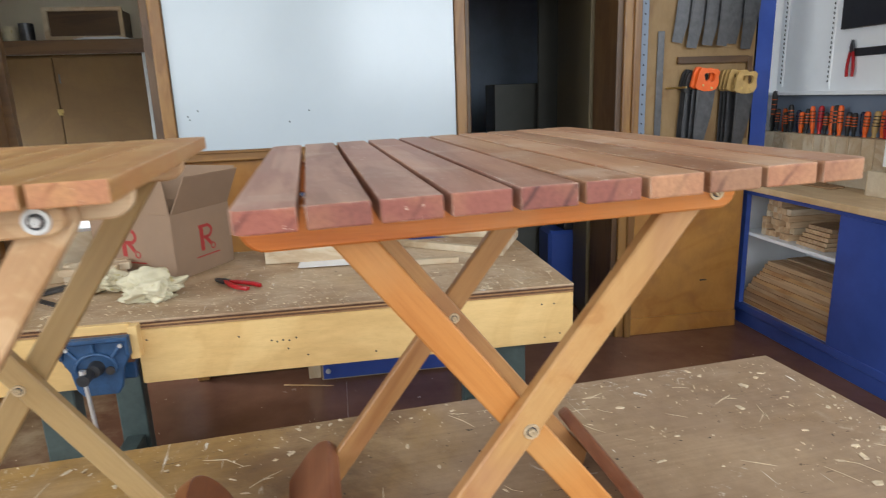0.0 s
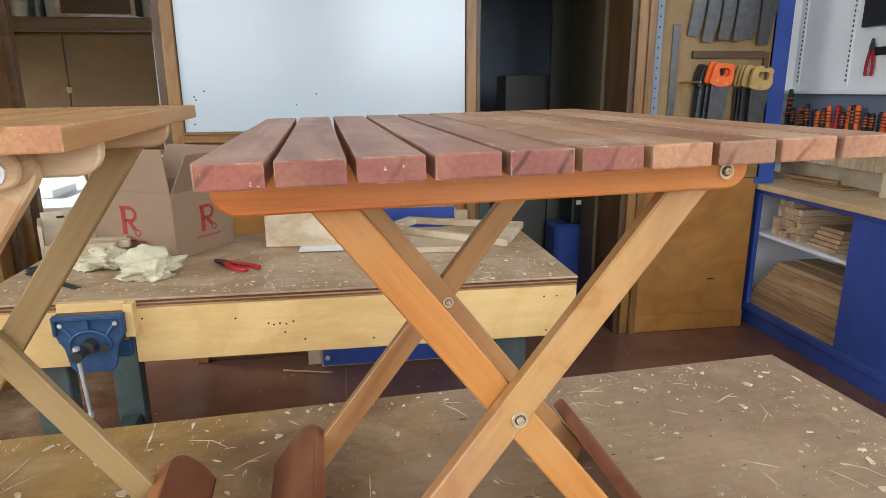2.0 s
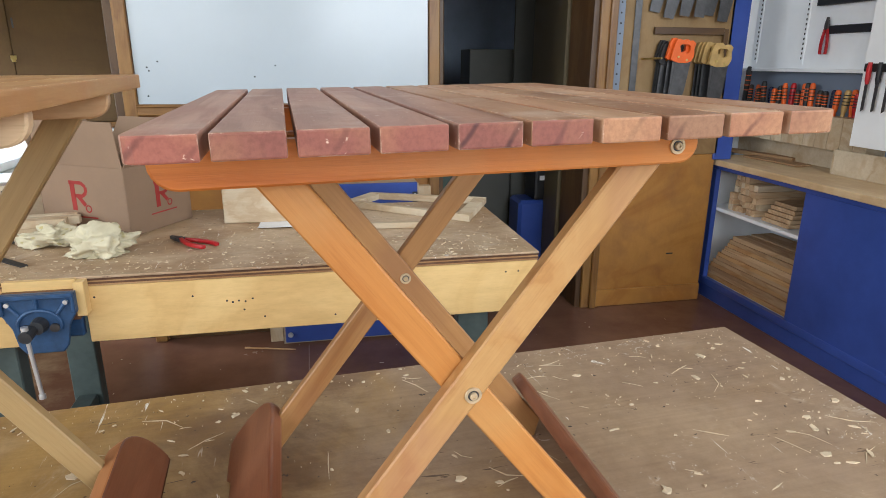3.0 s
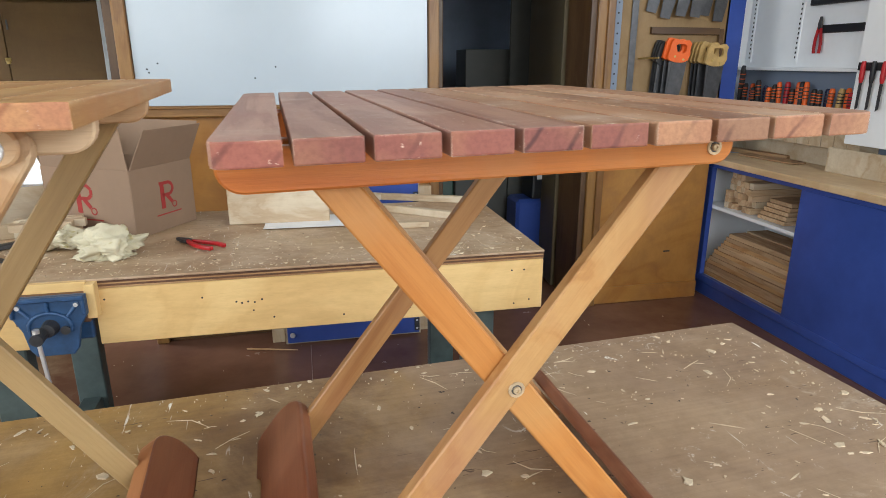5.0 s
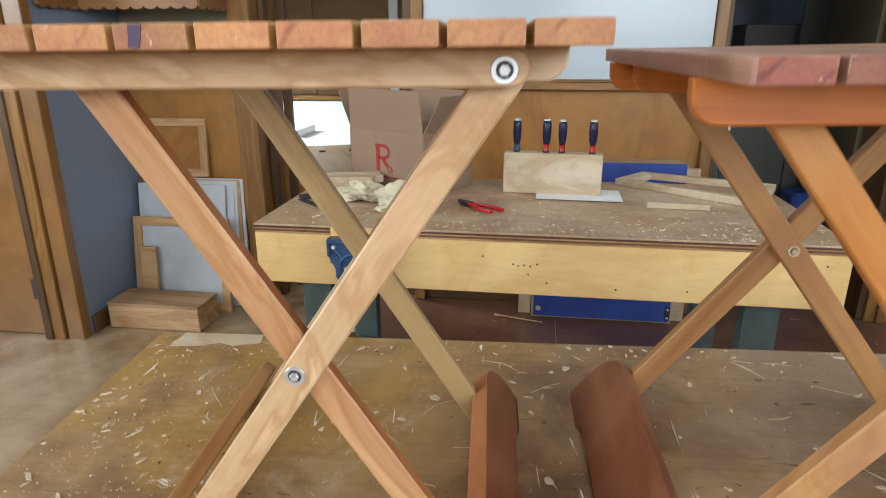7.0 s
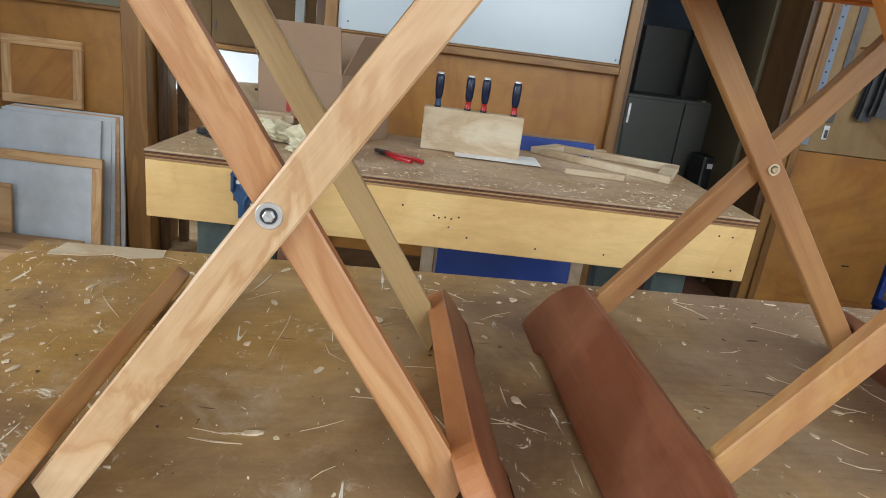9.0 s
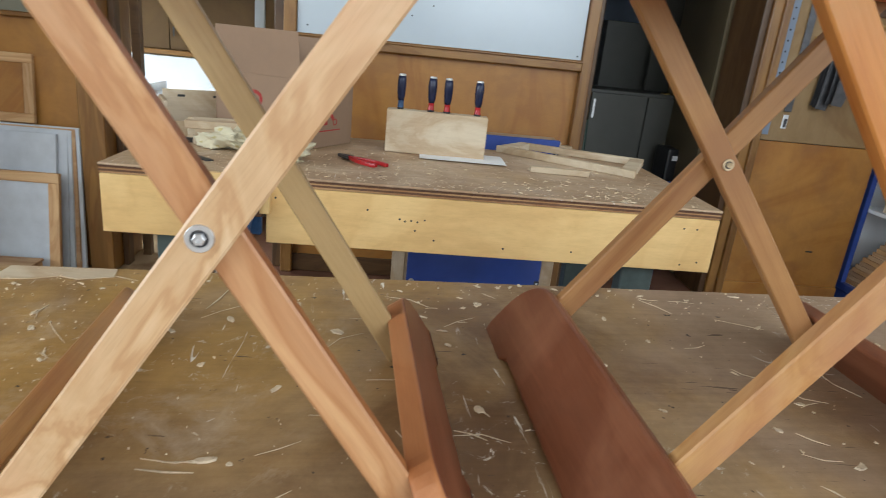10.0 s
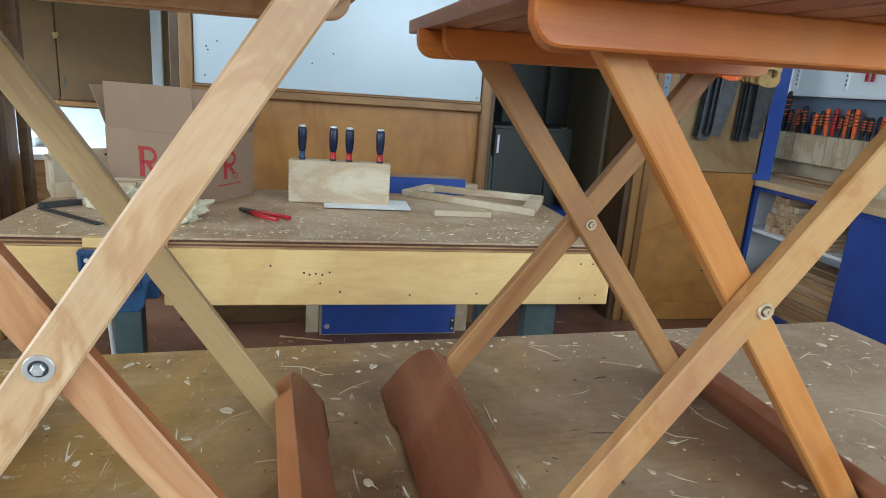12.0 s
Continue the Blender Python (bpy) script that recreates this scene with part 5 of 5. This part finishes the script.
board("rail", (x1, 0.0, 1.535), (x1, 0.3, 1.535), 0.02, 0.03, RED_CAB, wc, (1, 0, 0), 0.003)


def valance(ln, bumps):
    pts, n = [], 90
    for k in range(n + 1):
        q = k / n
        pts.append((ln * q, 1.482 - 0.014 * abs(math.sin(q * math.pi * bumps)) ** 0.7))
    return slab([(ln, 1.525), (0, 1.525)] + pts, -0.012, 0.006, 0.001)


stand = Matrix.Rotation(radians(90), 4, "X")
part("valance", valance(x1 - x0, 9), RED_CAB, wc, "scalloped valance", Matrix.Translation((x0, 0, 0)) @ stand)
part("valance", valance(0.24, 4), RED_CAB, wc, "scalloped valance", Matrix.Translation((x0, -0.245, 0)) @ Matrix.Rotation(radians(90), 4, "Z") @ stand)
part("valance", valance(0.3, 5), RED_CAB, wc, "scalloped valance", Matrix.Translation((x1, 0, 0)) @ Matrix.Rotation(radians(90), 4, "Z") @ stand)


def leaning(name, label, category, x, y, wide, high, thick, lean, build, group="boards leaning in the alcove"):
    t = thing(name, label, category, Matrix.Translation((x, y, 0.002)) @ Matrix.Rotation(radians(-lean), 4, "X"), group)
    build(t, wide, high, thick)
    return t


def plain_board(material):
    def build(t, w, h, th):
        part("board", cuboid(0, w, 0, th, 0, h, 0.002), material, t)
    return build


def frame_of(material, back=None, bar=0.045):
    def build(t, w, h, th):
        board("frame_bar", (0, th / 2, bar / 2), (w, th / 2, bar / 2), bar, th, material, t, (0, -1, 0), 0.002)
        board("frame_bar", (0, th / 2, h - bar / 2), (w, th / 2, h - bar / 2), bar, th, material, t, (0, -1, 0), 0.002)
        for x in (bar / 2, w - bar / 2):
            board("frame_bar", (x, th / 2, bar), (x, th / 2, h - bar), bar, th, material, t, (0, -1, 0), 0.002)
        if back:
            part("backing", cuboid(bar - 0.005, w - bar + 0.005, th * 0.6, th * 0.9, bar - 0.005, h - bar + 0.005), back, t)
    return build


WHITEDIRTY = plain("dirty_white_board", (0.5, 0.53, 0.57), 0.5, 0, 0.14, 6)
leaning("panel_board", "dirty white laminate board leaning in the alcove", "board", -2.13, 2.985, 0.48, 0.645, 0.018, 9, plain_board(WHITEDIRTY))
for k in range(4):
    leaning("panel_board", "grey-edged white laminate board leaning in the alcove", "board", -2.1 + 0.016 * k, 3.008 + 0.021 * k, 0.49, 0.655 + 0.004 * k, 0.016, (8.6, 6.8, 5.1, 3.4)[k], plain_board(RAWRED if k == 2 else WHITEDIRTY))
leaning("screen_frame", "pale wooden frame with a white panel leaning on boards", "frame", -2.13, 2.93, 0.52, 0.485, 0.022, 8, frame_of(RAWPINE, WHITEDIRTY))
leaning("plank_offcut", "short pale plank leaning on the frame", "plank", -2.07, 2.90, 0.085, 0.34, 0.018, 6, plain_board(RAWPINE))
leaning("panel_board", "short pale board on the alcove boards", "board", -1.99, 3.095, 0.11, 0.7, 0.012, 6, plain_board(RAWPINE))
pf = thing("picture_frame", "pale wooden picture frame leaning on the alcove panel", "frame", Matrix.Translation((-2.10, 3.115, 0.672)) @ Matrix.Rotation(radians(-6), 4, "X"))
frame_of(RAWPINE, PANEL, 0.04)(pf, 0.35, 0.295, 0.022)
lb = thing("low_box", "low tan wooden box on the floor of the alcove", "box", at(-2.12, 2.69, 0.001))
part("body", cuboid(0, 0.47, 0.0, 0.19, 0, 0.118, 0.004), RAWRED, lb)
part("lid", cuboid(-0.004, 0.474, -0.004, 0.194, 0.118, 0.13, 0.003), RAWRED, lb)

# door and frame at the far left
dl = thing("door_1", "orange-brown varnished flush door with dark hinges", "door", at(-2.35, 2.555, 0), kind="structure")
board("leaf", (-0.4, 0.02, 0.01), (-0.4, 0.02, 2.04), 0.8, 0.036, DOORWOOD, dl, (0, -1, 0), 0.003)
for z in (0.24, 1.03, 1.8):
    part("hinge", joined(rod((0.004, -0.004, z - 0.05), (0.004, -0.004, z + 0.05), 0.008), cuboid(-0.03, 0.035, -0.002, 0.001, z - 0.05, z + 0.05)), DARKSTEEL, dl)
part("door_handle", joined(rod((-0.72, -0.0, 1.0), (-0.72, -0.05, 1.0), 0.01), rod((-0.72, -0.05, 1.0), (-0.62, -0.05, 1.0), 0.008)), STEEL, dl)
strip("trim", (-2.335, -2.24, 2.53, 2.66, 0, 2.12), TRIM, "varnished door frame post")
strip("trim", (-2.235, -2.152, 2.545, 2.60, 0, CEIL), DOORWOOD, "orange-brown corner post of the alcove")
strip("trim", (-2.335, -2.295, 2.52, 2.535, 0, 2.12), TRIM_DARK, "dark door stop bead")

# ---- store beyond the opening beside the whiteboard ----
SY = 4.8
su = thing("store_cupboards", "brown painted double cupboard with a brass hasp", "cupboard", at(0, SY, 0))
part("carcass", cuboid(-2.9, -0.73, 0.02, 0.4, 0.92, 1.73), CUPBOARD, su)
for a, b in ((-2.26, -1.728), (-1.722, -1.155)):
    d = board("door", ((a + b) / 2, 0.008, 0.96), ((a + b) / 2, 0.008, 1.715), b - a, 0.02, CUPBOARD, su, (0, -1, 0), 0.002)
    for z in (-0.26, 0.24):
        part("hinge", cuboid(z - 0.03, z + 0.03, (b - a) / 2 - 0.03, (b - a) / 2 - 0.02, 0.010, 0.014), DULL, d)
hs = part("hasp", joined(cuboid(-1.74, -1.705, -0.012, -0.003, 1.355, 1.38, 0.002), rod((-1.722, -0.012, 1.34), (-1.722, -0.012, 1.36), 0.012)), BRASS, su, "brass hasp")
board("cornice", (-2.9, -0.01, 1.775), (-0.73, -0.01, 1.775), 0.09, 0.05, TRIM_DARK, su, (0, -1, 0), 0.003)
board("bottom_rail", (-2.9, 0.0, 0.94), (-0.73, 0.0, 0.94), 0.035, 0.04, TRIM, su, (0, -1, 0), 0.003)
wall("wall_store_side", [(-0.72, -0.6, WALL_Y + 0.3, 6.6, 0, CEIL)], CREAM, "cream painted store side wall")
wall("wall_store_back", [(-3.3, -0.6, SY + 0.42, SY + 0.5, 0, CEIL)], CREAM, "cream painted store back wall")
wall("wall_store_west", [(-3.3, -3.2, 2.68, 3.75, 0, CEIL), (-3.3, -3.2, 4.7, SY + 0.5, 0, CEIL), (-3.3, -3.2, 3.75, 4.7, 0, 0.95), (-3.3, -3.2, 3.75, 4.7, 2.3, CEIL)], CREAM, "cream painted store wall with a window")
fr = thing("drawer_frame", "shallow dark tray with a pale wooden rim on the top shelf", "tray", at(-1.78, SY + 0.1, 1.825))
part("rim", joined(cuboid(0, 0.5, 0, 0.02, 0, 0.03), cuboid(0, 0.5, 0, 0.02, 0.19, 0.215), cuboid(0, 0.03, 0, 0.02, 0.03, 0.19), cuboid(0.475, 0.5, 0, 0.02, 0.03, 0.19)), RAWPLY, fr)
part("body", cuboid(0.02, 0.48, 0.02, 0.25, 0.001, 0.2), TRIM_DARK, fr)
jk = thing("storage_tins", "grey tins and rags piled on the top shelf", "tins", at(-2.15, SY + 0.08, 1.822))
for k, (x, r, hh) in enumerate(((0.0, 0.06, 0.14), (0.14, 0.05, 0.1), (0.25, 0.045, 0.12))):
    part("tin", lathe([(r, 0), (r, hh), (r * 0.92, hh), (r * 0.92, hh - 0.006)], 18), DULL if k != 1 else RAGM, jk, "", Matrix.Translation((x, 0.05, 0)))
pa = thing("paper_pile", "pile of papers on the top shelf", "papers", at(-1.6, SY + 0.02, 1.8215))
for k in range(5):
    part("sheet", cuboid(0.02 * k, 0.42 - 0.03 * k, 0, 0.2, 0.0 + k * 0.004, 0.003 + k * 0.004), PAPER, pa)
sb = thing("store_bench", "white-topped bench in the store below the cupboards", "bench", at(0, 0, 0))
part("top", cuboid(-2.6, -1.12, 3.85, 4.78, 0.70, 0.73, 0.003), WHITE, sb)
part("splashback", cuboid(-2.6, -1.12, 4.775, 4.79, 0.73, 0.915), WHITE, sb)
part("cabinet", cuboid(-2.58, -1.14, 3.9, 4.76, 0.0, 0.70), RAWRED, sb)
sh = thing("white_tray", "white plastic tray standing on the store bench", "tray", at(-2.2, 4.15, 0.731))
part("body", cuboid(0, 0.55, 0, 0.35, 0, 0.05, 0.01, 2), WHITE, sh)
tagged(part("wood_door_edge", cuboid(-1.414, -1.375, WALL_Y + 0.06, WALL_Y + 0.1, 0, 2.3), TRIM_DARK), "dark varnished edge of a sliding door", "door edge", kind="structure")

# ---- dark store beyond the doorway ----
wall("wall_store_right", [(2.34, 2.44, 3.70, 6.6, 0, CEIL), (2.44, EAST_X, 3.70, 3.8, 0, CEIL), (2.33, 2.42, 3.44, 3.70, 0.84, CEIL)], DARKWALL, "dark store wall")
dw = thing("steel_cupboard", "dark grey cupboard standing in the dark store", "cupboard", at(1.05, 4.2, 0))
part("body", cuboid(0, 0.75, 0.02, 0.5, 0.0, 1.0, 0.004), DARKDOOR, dw)
for k in range(2):
    part("door", cuboid(0.005 + 0.372 * k, 0.37 + 0.372 * k, 0, 0.018, 0.02, 0.98, 0.003), DARKDOOR, dw)
part("lock_plate", cuboid(0.02, 0.035, -0.004, 0.0, 0.82, 0.94, 0.001), STEEL, dw, "bright steel lock plate")
tall = thing("tall_panel", "tall dark grey-brown board standing in the store", "board", at(1.6, 4.75, 0))
part("board", cuboid(0, 0.4, 0, 0.03, 0, 2.3, 0.003), DARKDOOR, tall)
lowb = thing("dark_crate", "tall dark grey crate standing in the store", "crate", at(1.3, 4.9, 0))
part("body", cuboid(0, 0.35, 0, 0.3, 0, 1.45, 0.004), DARKDOOR, lowb)
bin_ = thing("storage_bin", "dark blue plastic bin in the store", "bin", at(1.4, 4.02, 0))
part("body", soften(cuboid(0, 0.3, -0.1, 0.12, 0.0, 0.5), 0.02), BLUE, bin_)
bb = thing("black_case", "black equipment case with white labels in the store", "case", at(1.5, 4.0, 0.501))
part("body", cuboid(0.0, 0.26, -0.08, 0.12, 0, 0.2, 0.015, 2), BLACK, bb)
part("label_patch", joined(cuboid(0.03, 0.08, -0.0815, -0.0802, 0.13, 0.16), cuboid(0.14, 0.2, -0.0815, -0.0802, 0.12, 0.15)), PAPER, bb, "small white label")
dr = thing("door_2", "olive-brown varnished door standing open in the doorway", "door", at(1.55, WALL_Y + 0.32, 0, 84), kind="structure")
board("leaf", (0.38, 0.0, 0.01), (0.38, 0.0, 2.04), 0.76, 0.036, OLIVEDOOR, dr, (0, -1, 0), 0.003)
part("door_handle", joined(rod((0.7, 0.02, 1.0), (0.7, 0.07, 1.0), 0.01), rod((0.7, 0.07, 1.0), (0.6, 0.07, 1.0), 0.008)), BRASS, dr)
gs = thing("green_board", "small dark green board leaning by the doorway", "board", at(0.79, 3.75, 0, 0, -6))
part("board", cuboid(0, 0.16, 0, 0.02, 0, 0.85, 0.01), plain("dark_green_paint", (0.02, 0.05, 0.035), 0.5), gs)


# ---- chips and flakes ----
def flakes(name, label, place, count, area, seed, size=(0.004, 0.02), dense=None, material=CHIPW):
    """Loose chips of wood and flakes of paint, as thin uneven pieces."""
    rng = random.Random(seed)
    verts, faces = [], []
    made = 0
    while made < count:
        x, y = rng.uniform(*area[0]), rng.uniform(*area[1])
        if dense and rng.random() > dense(x, y):
            continue
        made += 1
        n, r = rng.randint(5, 9), size[0] + (size[1] - size[0]) * rng.random() ** 8
        a0, st_, th = rng.uniform(0, 6.3), rng.uniform(0.18, 0.8), rng.uniform(0.0006, 0.0018)
        base = len(verts)
        for z in (0.0003, th):
            for k in range(n):
                a = 2 * math.pi * k / n
                q = r * rng.uniform(0.35, 1.0) if z < 0.0004 else 0
                if z < 0.0004:
                    px, py = q * math.cos(a), q * st_ * math.sin(a)
                    verts.append((x + px * math.cos(a0) - py * math.sin(a0), y + px * math.sin(a0) + py * math.cos(a0), z))
                else:
                    vx, vy, _ = verts[base + k]
                    verts.append((x + (vx - x) * 0.92, y + (vy - y) * 0.92, z + rng.uniform(0, 0.0012)))
        faces.append([base + n + k for k in range(n)])
        for k in range(n):
            faces.append([base + k, base + (k + 1) % n, base + n + (k + 1) % n, base + n + k])
    me = bpy.data.meshes.new(name)
    me.from_pydata(verts, [], faces)
    me.materials.append(material)
    ob = new(name, me)
    ob.matrix_basis = place
    return tagged(ob, label, "wood chips", kind="stuff")


def scratches(name, label, place, count, area, seed):
    """Pale gouges and shavings lying about, long and thin."""
    rng = random.Random(seed)
    bits = []
    for _ in range(count):
        x, y, a, ln = rng.uniform(*area[0]), rng.uniform(*area[1]), rng.gauss(-0.35, 0.7), rng.uniform(0.012, 0.075)
        w = rng.uniform(0.0004, 0.0014)
        c, s_ = math.cos(a), math.sin(a)
        bend = rng.uniform(-0.15, 0.15) * ln
        pts = [(-ln / 2, -w * 0.3), (0, -w + bend), (ln / 2, -w * 0.2), (ln / 2, w * 0.2), (0, w + bend), (-ln / 2, w * 0.3)]
        bits.append(slab([(x + px * c - py * s_, y + px * s_ + py * c) for px, py in pts], 0.0003, 0.0009))
    return tagged(part(name, joined(*bits), CHIPW, None, "", place), label, "shavings", kind="stuff")


scratches("wood_shavings", "thin pale wood shavings and gouges on the bench", at(-0.7335, 0.362, BENCH_Z, 4.1), 85, ((0.1, 1.74), (0.15, 0.77)), 3)


def near_edges(x, y):
    right = max(0, (x - 1.2) / 0.55)
    farther = max(0, (y - 0.6) / 0.19)
    return 0.12 + 0.5 * right * right + 0.55 * farther ** 2


flakes("wood_chips", "scattered pale wood chips and paint flakes on the bench", at(-0.7335, 0.362, BENCH_Z, 4.1), 1000, ((0.02, 1.76), (0.05, 0.782)), 7, (0.0008, 0.015), near_edges)
flakes("wood_chips", "scattered pale wood chips along the far bench front", at(-0.945, 1.897, BENCH_Z), 900, ((0.05, 1.7), (0.01, 0.6)), 11, (0.002, 0.014), lambda x, y: 0.06 + 0.9 * math.exp(-y * 7))
flakes("floor_litter", "wood chips and dust scattered on the floor", at(0, 0, 0.0), 160, ((-2.2, 2.2), (1.3, 3.1)), 13, (0.003, 0.016))
flakes("paint_flecks", "dried pale paint and glue flecks on the bench end", at(-0.7335, 0.362, BENCH_Z, 4.1), 300, ((0.01, 0.42), (0.25, 0.782)), 31, (0.001, 0.012), lambda x, y: 0.06 + 0.94 * max(0, 1 - x / 0.35), CHIPW)
tw = tagged(part("wood_splinter", rod((-0.262, 3.095, 0.006), (-0.018, 3.03, 0.006), 0.005, 0.003, 8), RAWPINE), "long pale wood splinter on the floor", "splinter")
tagged(part("veneer_flake", slab([(0.05, 0.783), (0.2, 0.784), (0.205, 0.752), (0.16, 0.738), (0.13, 0.748), (0.1, 0.735), (0.045, 0.73)], 0.0003, 0.0016), RAWPLY, None, "", at(-0.7335, 0.362, BENCH_Z, 4.1)), "pale lifted veneer patch at the bench corner", "veneer")
